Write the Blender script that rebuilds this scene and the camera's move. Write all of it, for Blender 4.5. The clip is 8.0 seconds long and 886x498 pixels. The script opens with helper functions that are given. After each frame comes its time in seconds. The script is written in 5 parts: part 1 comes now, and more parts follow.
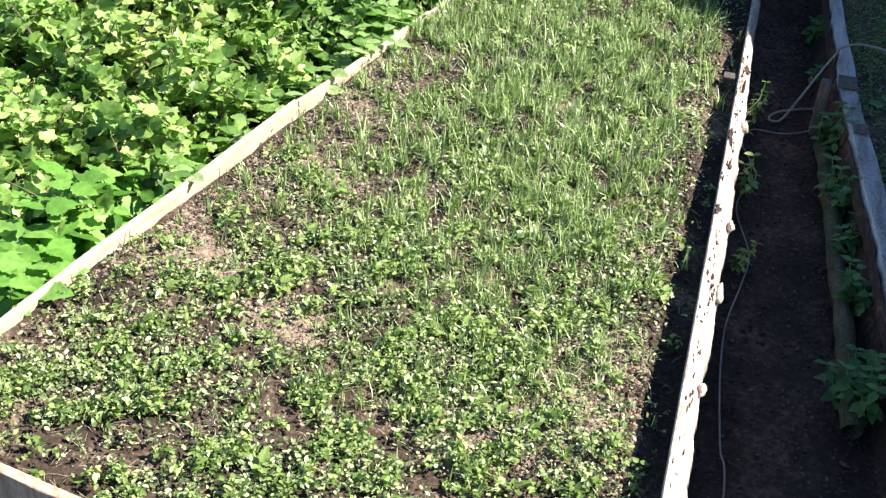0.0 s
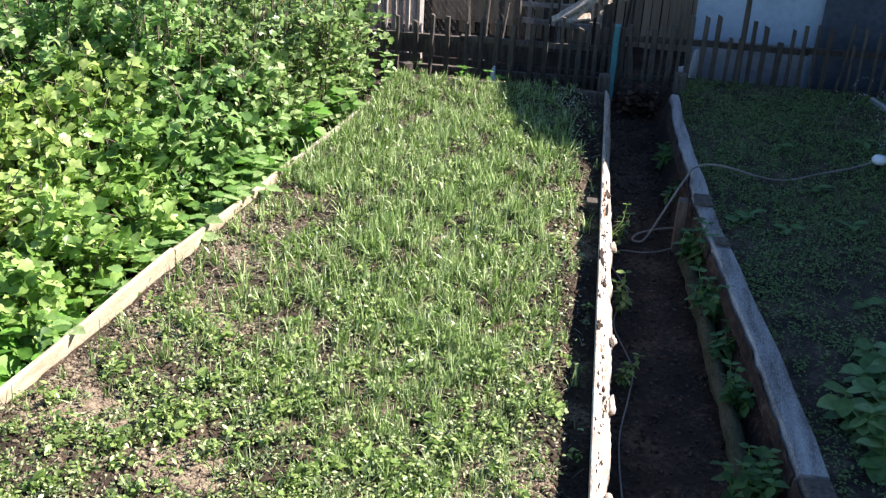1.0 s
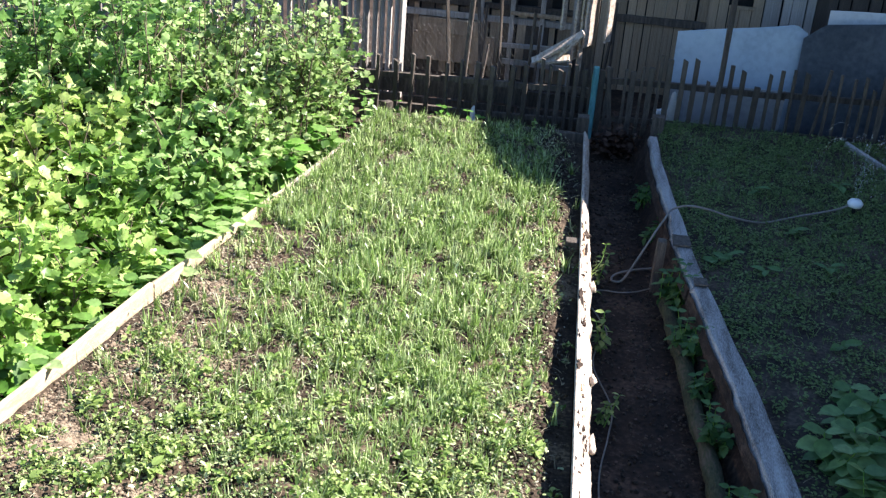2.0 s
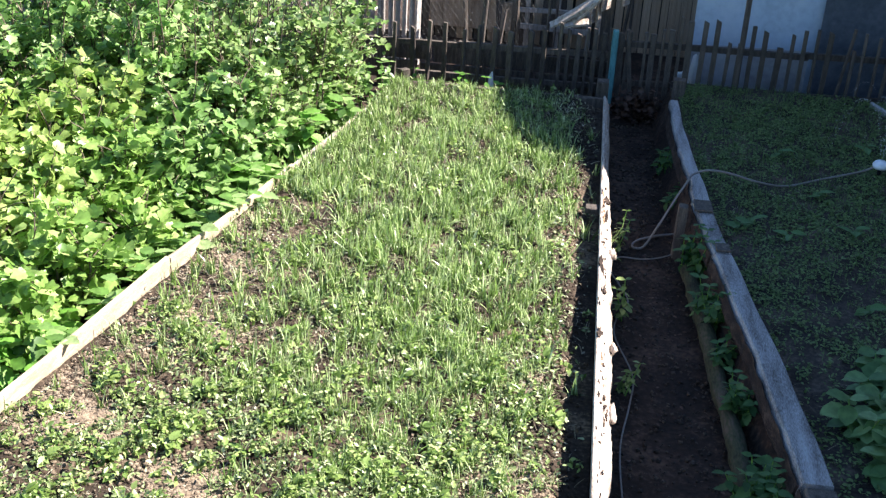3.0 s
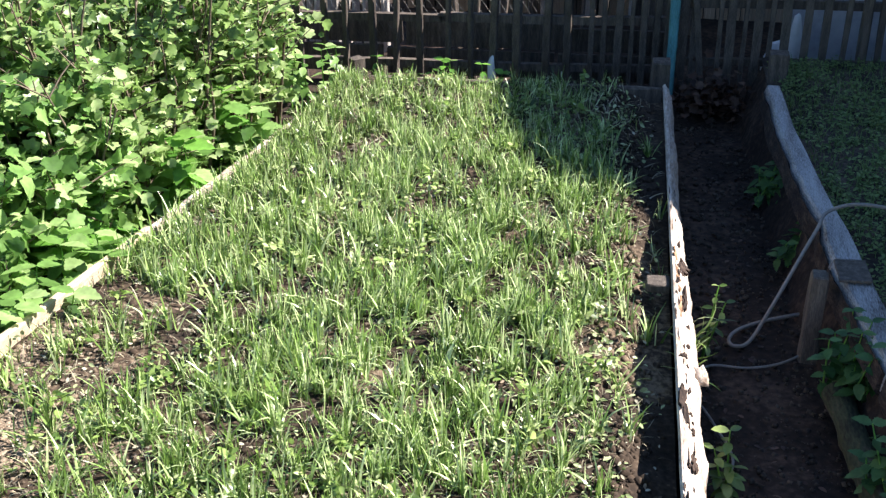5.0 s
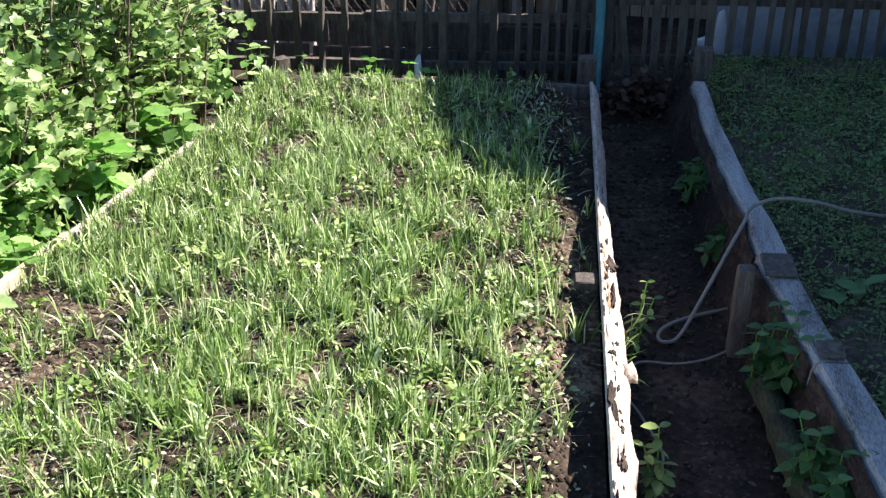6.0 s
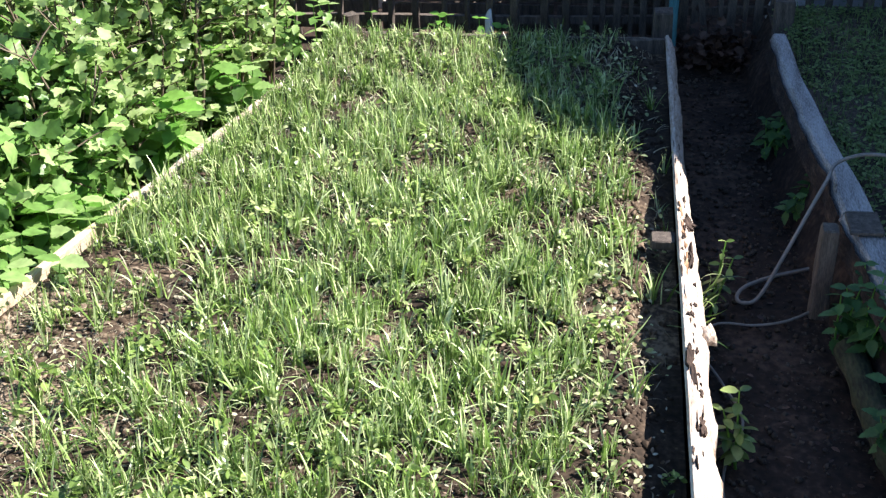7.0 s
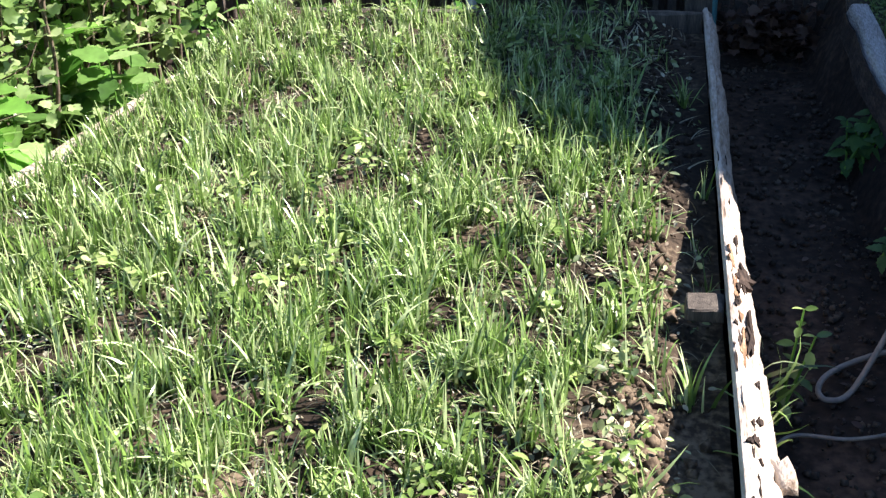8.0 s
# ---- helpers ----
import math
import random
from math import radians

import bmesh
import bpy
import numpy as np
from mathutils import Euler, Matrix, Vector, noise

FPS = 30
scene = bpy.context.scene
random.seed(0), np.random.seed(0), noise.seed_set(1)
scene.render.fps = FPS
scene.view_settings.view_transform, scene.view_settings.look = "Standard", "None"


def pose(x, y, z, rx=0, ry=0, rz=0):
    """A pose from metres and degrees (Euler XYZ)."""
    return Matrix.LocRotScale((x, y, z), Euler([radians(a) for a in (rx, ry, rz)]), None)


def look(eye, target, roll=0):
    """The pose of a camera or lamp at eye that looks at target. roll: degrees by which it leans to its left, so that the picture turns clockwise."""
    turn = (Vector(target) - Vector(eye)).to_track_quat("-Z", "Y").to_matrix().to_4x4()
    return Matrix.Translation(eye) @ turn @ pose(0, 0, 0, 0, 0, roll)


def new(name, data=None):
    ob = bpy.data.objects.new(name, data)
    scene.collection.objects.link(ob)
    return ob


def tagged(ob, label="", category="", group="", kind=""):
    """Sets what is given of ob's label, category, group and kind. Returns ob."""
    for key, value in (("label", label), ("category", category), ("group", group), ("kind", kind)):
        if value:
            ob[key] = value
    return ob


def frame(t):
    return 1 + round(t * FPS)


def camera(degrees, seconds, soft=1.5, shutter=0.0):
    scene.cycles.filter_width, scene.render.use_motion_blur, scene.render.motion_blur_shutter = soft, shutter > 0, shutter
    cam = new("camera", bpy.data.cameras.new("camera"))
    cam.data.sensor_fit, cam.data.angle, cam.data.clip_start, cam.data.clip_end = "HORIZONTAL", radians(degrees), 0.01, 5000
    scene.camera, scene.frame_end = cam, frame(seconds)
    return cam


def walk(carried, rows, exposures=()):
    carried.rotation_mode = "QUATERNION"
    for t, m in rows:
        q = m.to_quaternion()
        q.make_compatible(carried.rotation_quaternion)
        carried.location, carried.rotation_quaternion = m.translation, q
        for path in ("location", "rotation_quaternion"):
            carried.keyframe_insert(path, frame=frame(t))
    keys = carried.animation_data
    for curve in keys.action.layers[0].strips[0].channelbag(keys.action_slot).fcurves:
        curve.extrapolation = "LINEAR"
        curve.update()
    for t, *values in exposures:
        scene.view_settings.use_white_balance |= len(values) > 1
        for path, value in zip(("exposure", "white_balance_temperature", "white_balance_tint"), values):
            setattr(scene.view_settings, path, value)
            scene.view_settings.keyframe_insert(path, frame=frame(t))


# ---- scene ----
cam = camera(39.3, 8.0, soft=1.35)
PATH = [
    (0, look((-0.076, -2.877, 3.558), (-0.457, -1.319, 2.364), 3.18)),
    (0.5, look((-0.146, -2.932, 3.518), (-0.450, -1.316, 2.380), 6.38)),
    (1, look((-0.240, -3.011, 3.460), (-0.416, -1.269, 2.492), 3.33)),
    (1.2, look((-0.310, -3.025, 3.462), (-0.420, -1.230, 2.587), 4.84)),
    (2.3, look((-0.273, -3.018, 3.428), (-0.425, -1.247, 2.512), 4.29)),
    (2.5, look((-0.271, -2.991, 3.419), (-0.429, -1.220, 2.502), 3.96)),
    (3, look((-0.246, -2.954, 3.429), (-0.420, -1.207, 2.472), 3.17)),
    (3.5, look((-0.235, -2.978, 3.455), (-0.403, -1.246, 2.468), 3.85)),
    (3.7, look((-0.228, -2.788, 3.385), (-0.404, -1.069, 2.377), 3.64)),
    (4, look((-0.260, -1.453, 2.865), (-0.480, 0.211, 1.777), 2.24)),
    (4.2, look((-0.267, -0.672, 2.502), (-0.513, 0.975, 1.396), 1.67)),
    (4.5, look((-0.251, -0.167, 2.360), (-0.532, 1.492, 1.279), 0.01)),
    (4.7, look((-0.248, -0.117, 2.370), (-0.521, 1.590, 1.364), -0.25)),
    (5.8, look((-0.232, -0.053, 2.358), (-0.387, 1.696, 1.401), 0.11)),
    (6, look((-0.222, -0.051, 2.343), (-0.366, 1.690, 1.369), 0.14)),
    (6.5, look((-0.238, -0.042, 2.334), (-0.389, 1.673, 1.315), 0.00)),
    (7, look((-0.240, 0.016, 2.308), (-0.491, 1.711, 1.277), -1.78)),
    (7.5, look((-0.238, 0.012, 2.309), (-0.397, 1.731, 1.298), -0.70)),
    (7.7, look((-0.236, 0.226, 2.220), (-0.428, 1.941, 1.209), -1.36)),
    (7.9, look((-0.232, 0.955, 1.904), (-0.486, 2.647, 0.867), -2.02)),
    (8, look((-0.193, 1.308, 1.688), (-0.495, 3.004, 0.671), -2.90)),
]
walk(cam, PATH, exposures=[(0, 1.77), (0.5, 1.66), (1.0, 1.64), (1.2, 1.8), (2.3, 1.96), (2.5, 1.96), (3.5, 1.9), (4.0, 1.85), (5.8, 1.8), (8, 1.8)])

# ---- world and sun ----
SUN_AZ = (0.95, 0.31)      # horizontal way to the sun
SUN_EL = radians(42)
sky_world = bpy.data.worlds.new("sky_world")
scene.world = sky_world
sky_world.use_nodes = True
wt = sky_world.node_tree
sky = wt.nodes.new("ShaderNodeTexSky")
sky.sky_type, sky.sun_disc = "NISHITA", False
sky.ozone_density, sky.dust_density = 6.0, 0.2
sky.sun_elevation, sky.sun_rotation = SUN_EL, math.atan2(SUN_AZ[0], SUN_AZ[1])
wt.links.new(sky.outputs[0], wt.nodes["Background"].inputs[0])
wt.nodes["Background"].inputs[1].default_value = 0.07
sun = new("sun", bpy.data.lights.new("sun", "SUN"))
sun.data.energy, sun.data.angle, sun.data.color = 5.1, radians(0.5), (1.0, 0.925, 0.885)
to_sun = Vector((SUN_AZ[0] * math.cos(SUN_EL), SUN_AZ[1] * math.cos(SUN_EL), math.sin(SUN_EL)))
sun.matrix_world = look(to_sun * 30, (0, 0, 0))

# ---- materials ----
def material(name, colours, scale=8.0, rough=0.85, bump=0.3, fine=60.0, stretch=(1, 1, 1), per="none", spread=0.25, metal=0.0, spec=0.3):
    """Noise between colours at two scales, with bump. per: 'object' or 'island' varies the value from piece to piece."""
    m = bpy.data.materials.new(name)
    m.use_nodes = True
    nt = m.node_tree
    nd, ln = nt.nodes, nt.links
    p = nd["Principled BSDF"]
    p.inputs["Roughness"].default_value, p.inputs["Metallic"].default_value = rough, metal
    p.inputs["Specular IOR Level"].default_value = spec
    tc, mp = nd.new("ShaderNodeTexCoord"), nd.new("ShaderNodeMapping")
    mp.inputs["Scale"].default_value = stretch
    ln.new(tc.outputs["Object"], mp.inputs[0])
    n1, n2 = nd.new("ShaderNodeTexNoise"), nd.new("ShaderNodeTexNoise")
    n1.inputs["Scale"].default_value, n1.inputs["Detail"].default_value = scale, 6
    n2.inputs["Scale"].default_value, n2.inputs["Detail"].default_value = fine, 4
    for n in (n1, n2):
        ln.new(mp.outputs[0], n.inputs["Vector"])
    mix = nd.new("ShaderNodeMix")
    mix.inputs["Factor"].default_value = 0.45
    ln.new(n1.outputs["Fac"], mix.inputs[2])
    ln.new(n2.outputs["Fac"], mix.inputs[3])
    ramp = nd.new("ShaderNodeValToRGB")
    el = ramp.color_ramp.elements
    k = len(colours)
    el[0].position, el[0].color = 0.34, (*colours[0], 1)
    el[1].position, el[1].color = 0.66, (*colours[-1], 1)
    for i, c in enumerate(colours[1:-1]):
        e = el.new(0.34 + 0.32 * (i + 1) / (k - 1))
        e.color = (*c, 1)
    ln.new(mix.outputs[0], ramp.inputs[0])
    out = ramp.outputs[0]
    if per != "none":
        src = nd.new("ShaderNodeObjectInfo") if per == "object" else nd.new("ShaderNodeNewGeometry")
        hsv, mr = nd.new("ShaderNodeHueSaturation"), nd.new("ShaderNodeMapRange")
        mr.inputs[3].default_value, mr.inputs[4].default_value = 1 - spread, 1 + spread
        ln.new(src.outputs["Random" if per == "object" else "Random Per Island"], mr.inputs[0])
        ln.new(mr.outputs[0], hsv.inputs["Value"])
        ln.new(out, hsv.inputs["Color"])
        out = hsv.outputs[0]
    ln.new(out, p.inputs["Base Color"])
    if bump:
        b = nd.new("ShaderNodeBump")
        b.inputs["Strength"].default_value, b.inputs["Distance"].default_value = bump, 0.01
        ln.new(mix.outputs[0], b.inputs["Height"])
        ln.new(b.outputs[0], p.inputs["Normal"])
    return m


def leaf_material(name, dark, mid, light, through_share=0.4, rough=0.5, spec=0.35):
    """Thin leaves: each one its own tone, light passing through them."""
    m = bpy.data.materials.new(name)
    m.use_nodes = True
    nd, ln = m.node_tree.nodes, m.node_tree.links
    p, geo, ramp = nd["Principled BSDF"], nd.new("ShaderNodeNewGeometry"), nd.new("ShaderNodeValToRGB")
    el = ramp.color_ramp.elements
    el[0].position, el[0].color, el[1].position, el[1].color = 0.0, (*dark, 1), 1.0, (*light, 1)
    el.new(0.5).color = (*mid, 1)
    ln.new(geo.outputs["Random Per Island"], ramp.inputs[0])
    tc, no, mx = nd.new("ShaderNodeTexCoord"), nd.new("ShaderNodeTexNoise"), nd.new("ShaderNodeMix")
    mx.data_type, mx.blend_type = "RGBA", "MULTIPLY"
    no.inputs["Scale"].default_value = 35
    ln.new(tc.outputs["Object"], no.inputs["Vector"])
    mr = nd.new("ShaderNodeMapRange")
    mr.inputs[1].default_value, mr.inputs[2].default_value, mr.inputs[3].default_value, mr.inputs[4].default_value = 0.3, 0.7, 0.75, 1.15
    ln.new(no.outputs["Fac"], mr.inputs[0])
    mx.inputs["Factor"].default_value = 1.0
    ln.new(ramp.outputs[0], mx.inputs[6])
    ln.new(mr.outputs[0], mx.inputs[7])
    p.inputs["Roughness"].default_value, p.inputs["Specular IOR Level"].default_value = rough, spec
    ln.new(mx.outputs[2], p.inputs["Base Color"])
    tr, mix = nd.new("ShaderNodeBsdfTranslucent"), nd.new("ShaderNodeMixShader")
    ln.new(mx.outputs[2], tr.inputs["Color"])
    mix.inputs[0].default_value = through_share
    ln.new(p.outputs[0], mix.inputs[1])
    ln.new(tr.outputs[0], mix.inputs[2])
    ln.new(mix.outputs[0], nd["Material Output"].inputs["Surface"])
    return m


SOIL = material("dry_soil", [(0.013, 0.0085, 0.0055), (0.026, 0.0175, 0.011), (0.054, 0.037, 0.024), (0.18, 0.135, 0.09)], 3.2, 0.95, 0.9, 55)
DARK_SOIL = material("blackish_brown_soil", [(0.009, 0.006, 0.0045), (0.030, 0.019, 0.013), (0.095, 0.060, 0.042)], 3.5, 0.95, 1.0, 38)
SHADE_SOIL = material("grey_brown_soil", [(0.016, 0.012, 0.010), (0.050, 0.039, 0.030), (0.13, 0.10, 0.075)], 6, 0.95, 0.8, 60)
GROUND = material("garden_ground", [(0.03, 0.028, 0.014), (0.06, 0.06, 0.025), (0.10, 0.085, 0.045)], 3, 0.95, 0.6, 40)
NEW_WOOD = material("fresh_sawn_wood", [(0.29, 0.225, 0.15), (0.41, 0.335, 0.235), (0.49, 0.415, 0.31)], 5, 0.7, 0.35, 40, (4, 1, 6))
PALE_WOOD = material("sun_bleached_wood", [(0.20, 0.145, 0.105), (0.43, 0.355, 0.29), (0.60, 0.53, 0.46)], 12, 0.8, 1.0, 60, (2.5, 0.6, 2.5))
GREY_WOOD = material("weathered_grey_wood", [(0.19, 0.178, 0.17), (0.34, 0.322, 0.312), (0.47, 0.452, 0.435)], 4, 0.85, 0.35, 70, (6, 0.5, 6))
SLAB_WOOD = material("stained_grey_slab_wood", [(0.058, 0.043, 0.034), (0.19, 0.174, 0.163), (0.335, 0.320, 0.308), (0.44, 0.425, 0.41)], 3.0, 0.85, 0.6, 60, (5, 0.8, 5))
INNER_BARK = material("orange_brown_inner_bark", [(0.10, 0.055, 0.03), (0.24, 0.14, 0.08), (0.42, 0.29, 0.19)], 18, 0.9, 0.8, 70, (2, 0.8, 2))
BARK = material("brown_bark", [(0.010, 0.007, 0.006), (0.032, 0.021, 0.016), (0.095, 0.065, 0.048)], 14, 0.95, 1.0, 70, (2, 0.8, 2))
OLD_WOOD = material("dark_old_wood", [(0.04, 0.033, 0.028), (0.085, 0.07, 0.058), (0.15, 0.125, 0.10)], 8, 0.9, 0.5, 60, (6, 6, 0.7), per="object")
BROWN_WOOD = material("brown_shed_wood", [(0.18, 0.13, 0.085), (0.33, 0.245, 0.165), (0.48, 0.38, 0.275)], 6, 0.9, 0.5, 60, (6, 6, 0.6), per="object")
SLAT_WOOD = material("silvery_slat_wood", [(0.20, 0.18, 0.16), (0.36, 0.33, 0.30), (0.50, 0.47, 0.43)], 6, 0.9, 0.4, 60, (6, 6, 0.6), per="object")
# White sheet: the blue of the sky's light is put into its colour.
SKY_TINTED_SHEET = material("sky_tinted_white_sheet", [(0.40, 0.50, 0.60), (0.50, 0.61, 0.71), (0.56, 0.66, 0.75)], 3, 0.6, 0.15, 25)
WHITE_SHEET = material("white_painted_sheet", [(0.55, 0.57, 0.58), (0.68, 0.70, 0.71), (0.76, 0.77, 0.77)], 3, 0.6, 0.15, 25)
DARK_SHEET = material("dark_grey_sheet", [(0.045, 0.055, 0.070), (0.075, 0.090, 0.11), (0.11, 0.13, 0.155)], 2, 0.6, 0.3, 25)
GREY_SHEET = material("blue_grey_sheet", [(0.24, 0.25, 0.27), (0.34, 0.355, 0.38), (0.42, 0.435, 0.46)], 3, 0.7, 0.3, 25)
TEAL = material("worn_teal_paint", [(0.06, 0.16, 0.17), (0.09, 0.27, 0.29), (0.14, 0.36, 0.38)], 9, 0.6, 0.3, 50, (5, 5, 1))
WIRE = material("dull_galvanised_wire", [(0.13, 0.125, 0.12), (0.20, 0.195, 0.19)], 20, 0.6, 0.0, 80, metal=0.3)
HOSE = material("grey_rubber_hose", [(0.16, 0.145, 0.13), (0.26, 0.235, 0.21)], 20, 0.6, 0.1, 80)
WHITE_PLASTIC = material("white_plastic", [(0.72, 0.74, 0.75), (0.8, 0.81, 0.82)], 10, 0.4, 0.05, 50)
# Opaque white base colour carries the sky's light on the drops.
WATER = material("sky_lit_white_water", [(0.70, 0.74, 0.78), (0.82, 0.85, 0.88)], 10, 0.15, 0.0, 50, spec=0.6)
STRAW = material("dead_straw", [(0.13, 0.11, 0.07), (0.25, 0.22, 0.15), (0.42, 0.39, 0.29)], 10, 0.85, 0.0, 40, per="island", spread=0.45)
BROWN_BITS = material("brown_leaf_bits", [(0.07, 0.05, 0.035), (0.16, 0.12, 0.085), (0.30, 0.24, 0.175)], 10, 0.85, 0.0, 40, per="island", spread=0.5)
PALE_BITS = material("pale_leaf_bits", [(0.18, 0.165, 0.12), (0.29, 0.275, 0.20), (0.40, 0.38, 0.29)], 10, 0.8, 0.0, 40, per="island", spread=0.35)
STEM = material("bush_stem", [(0.06, 0.045, 0.03), (0.13, 0.10, 0.07), (0.18, 0.15, 0.11)], 15, 0.9, 0.3, 60)
DRY_CRUMB = material("dry_soil_crumbs", [(0.095, 0.072, 0.050), (0.175, 0.133, 0.092), (0.28, 0.22, 0.155)], 20, 0.95, 0.0, 80, per="island", spread=0.3)
ROOFING = material("grey_roofing", [(0.16, 0.16, 0.16), (0.24, 0.24, 0.24), (0.32, 0.31, 0.30)], 3, 0.85, 0.3, 30)
HOUSE_WALL = material("plastered_wall", [(0.30, 0.28, 0.25), (0.38, 0.36, 0.32), (0.44, 0.41, 0.37)], 2, 0.9, 0.3, 30)
BLACK = material("black_plastic_and_shade", [(0.01, 0.01, 0.01), (0.02, 0.02, 0.02)], 3, 0.9, 0.0, 20)
GRASS_LEAF = leaf_material("grass_blade", (0.022, 0.058, 0.009), (0.228, 0.370, 0.080), (0.73, 0.83, 0.45), 0.28, 0.30, 0.8)
WEED_LEAF = leaf_material("seedling_leaf", (0.040, 0.072, 0.028), (0.200, 0.258, 0.092), (0.50, 0.56, 0.29), 0.18, 0.44, 0.4)
BRIGHT_LEAF = leaf_material("light_currant_leaf", (0.10, 0.20, 0.045), (0.275, 0.455, 0.10), (0.55, 0.70, 0.25), 0.5, 0.42, 0.5)
LIME_LEAF = leaf_material("yellowish_currant_leaf", (0.12, 0.21, 0.045), (0.305, 0.455, 0.10), (0.58, 0.69, 0.25), 0.5, 0.42, 0.5)
BUSH_LEAF = leaf_material("dark_currant_leaf", (0.07, 0.155, 0.035), (0.22, 0.40, 0.10), (0.54, 0.69, 0.31), 0.5, 0.40, 0.5)
WEED_GREEN = leaf_material("young_weed_leaf", (0.06, 0.12, 0.024), (0.215, 0.325, 0.075), (0.46, 0.55, 0.21), 0.35, 0.38, 0.5)
NETTLE_LEAF = leaf_material("nettle_leaf", (0.08, 0.21, 0.03), (0.16, 0.36, 0.055), (0.28, 0.50, 0.11), 0.4)
SQUASH_LEAF = leaf_material("squash_leaf", (0.075, 0.165, 0.05), (0.14, 0.26, 0.085), (0.25, 0.37, 0.15), 0.3)
SMALL_LEAF = leaf_material("small_glossy_leaf", (0.08, 0.155, 0.04), (0.24, 0.375, 0.105), (0.52, 0.635, 0.31), 0.5, 0.38, 0.5)
# Duller than the sunlit leaves: shade is put into this colour.
SHADE_GREEN = leaf_material("shade_toned_low_leaf", (0.095, 0.150, 0.050), (0.150, 0.225, 0.075), (0.205, 0.285, 0.105), 0.3, 0.6, 0.25)
MOSSY = material("mossy_old_wood", [(0.022, 0.020, 0.012), (0.055, 0.060, 0.028), (0.11, 0.085, 0.06)], 7, 0.95, 0.8, 50, (2, 0.8, 2))
# Darker copy of the nettle leaf: shade is put into the colour.
SHADED_NETTLE_LEAF = leaf_material("shaded_nettle_leaf", (0.035, 0.09, 0.025), (0.075, 0.165, 0.045), (0.14, 0.25, 0.08), 0.3, 0.5, 0.3)
DRY_LEAF = leaf_material("dry_brown_leaf", (0.03, 0.018, 0.014), (0.07, 0.038, 0.026), (0.13, 0.075, 0.05), 0.2)

# ---- builders ----
rng = np.random.default_rng(7)


def wave(x, y, k=1.0, s=0.0):
    """Smooth uneven field, about -1 to 1."""
    x, y = np.asarray(x) * k, np.asarray(y) * k
    return (np.sin(1.7 * x + 2.3 * y + s) + np.sin(3.1 * x - 1.9 * y + 1.3 + 2 * s) + np.sin(-2.7 * x + 4.3 * y + 0.7 + s) + 0.6 * np.sin(6.1 * x + 5.3 * y + s)) / 3.0


def mesh_from(name, v, f):
    me = bpy.data.meshes.new(name)
    me.from_pydata([tuple(map(float, p)) for p in v], [], [tuple(map(int, q)) for q in f])
    me.update()
    return me


def many(name, tv, tf, pos, rot, scl):
    """One mesh of many copies of a small template. tv (n,3), tf (m,3), pos (N,3), rot (N,3,3), scl (N,) or (N,3)."""
    tv, tf = np.asarray(tv, float), np.asarray(tf, int)
    n, k = len(pos), len(tv)
    scl = np.asarray(scl, float)
    scl = scl[:, None, None] if scl.ndim == 1 else scl[:, None, :]
    v = np.einsum("nij,nkj->nki", rot, tv[None] * scl) + np.asarray(pos)[:, None, :]
    f = (tf[None] + (np.arange(n) * k)[:, None, None]).reshape(-1, 3)
    me = bpy.data.meshes.new(name)
    me.vertices.add(n * k)
    me.vertices.foreach_set("co", v.astype(np.float32).ravel())
    me.loops.add(len(f) * 3)
    me.loops.foreach_set("vertex_index", f.astype(np.int32).ravel())
    me.polygons.add(len(f))
    me.polygons.foreach_set("loop_start", np.arange(0, len(f) * 3, 3, dtype=np.int32))
    me.polygons.foreach_set("loop_total", np.full(len(f), 3, dtype=np.int32))
    me.update(calc_edges=True)
    me.validate()
    return me


def thing(name, at, label, category, group="", kind=""):
    ob = new(name)
    ob.empty_display_size = 0.1
    ob.location = at
    return tagged(ob, label, category, group, kind)


def part(name, me, mat, parent, label="", smooth=False):
    """A mesh in world places as one part under a thing."""
    ob = new(name, me)
    if not me.materials:
        me.materials.append(mat)
    if smooth:
        me.polygons.foreach_set("use_smooth", [True] * len(me.polygons))
    ob.parent = parent
    base = Vector(parent.location)
    up = parent.parent
    while up:
        base = base + Vector(up.location)
        up = up.parent
    ob.matrix_parent_inverse = Matrix.Translation(-base)
    return tagged(ob, label)


def solo(name, me, mat, label, category, group="", kind="", smooth=False):
    ob = new(name, me)
    me.materials.append(mat)
    if smooth:
        me.polygons.foreach_set("use_smooth", [True] * len(me.polygons))
    return tagged(ob, label, category, group, kind)


def box(x0, x1, y0, y1, z0, z1):
    v = [(x, y, z) for x in (x0, x1) for y in (y0, y1) for z in (z0, z1)]
    return v, [(0, 1, 3, 2), (4, 6, 7, 5), (0, 4, 5, 1), (2, 3, 7, 6), (0, 2, 6, 4), (1, 5, 7, 3)]


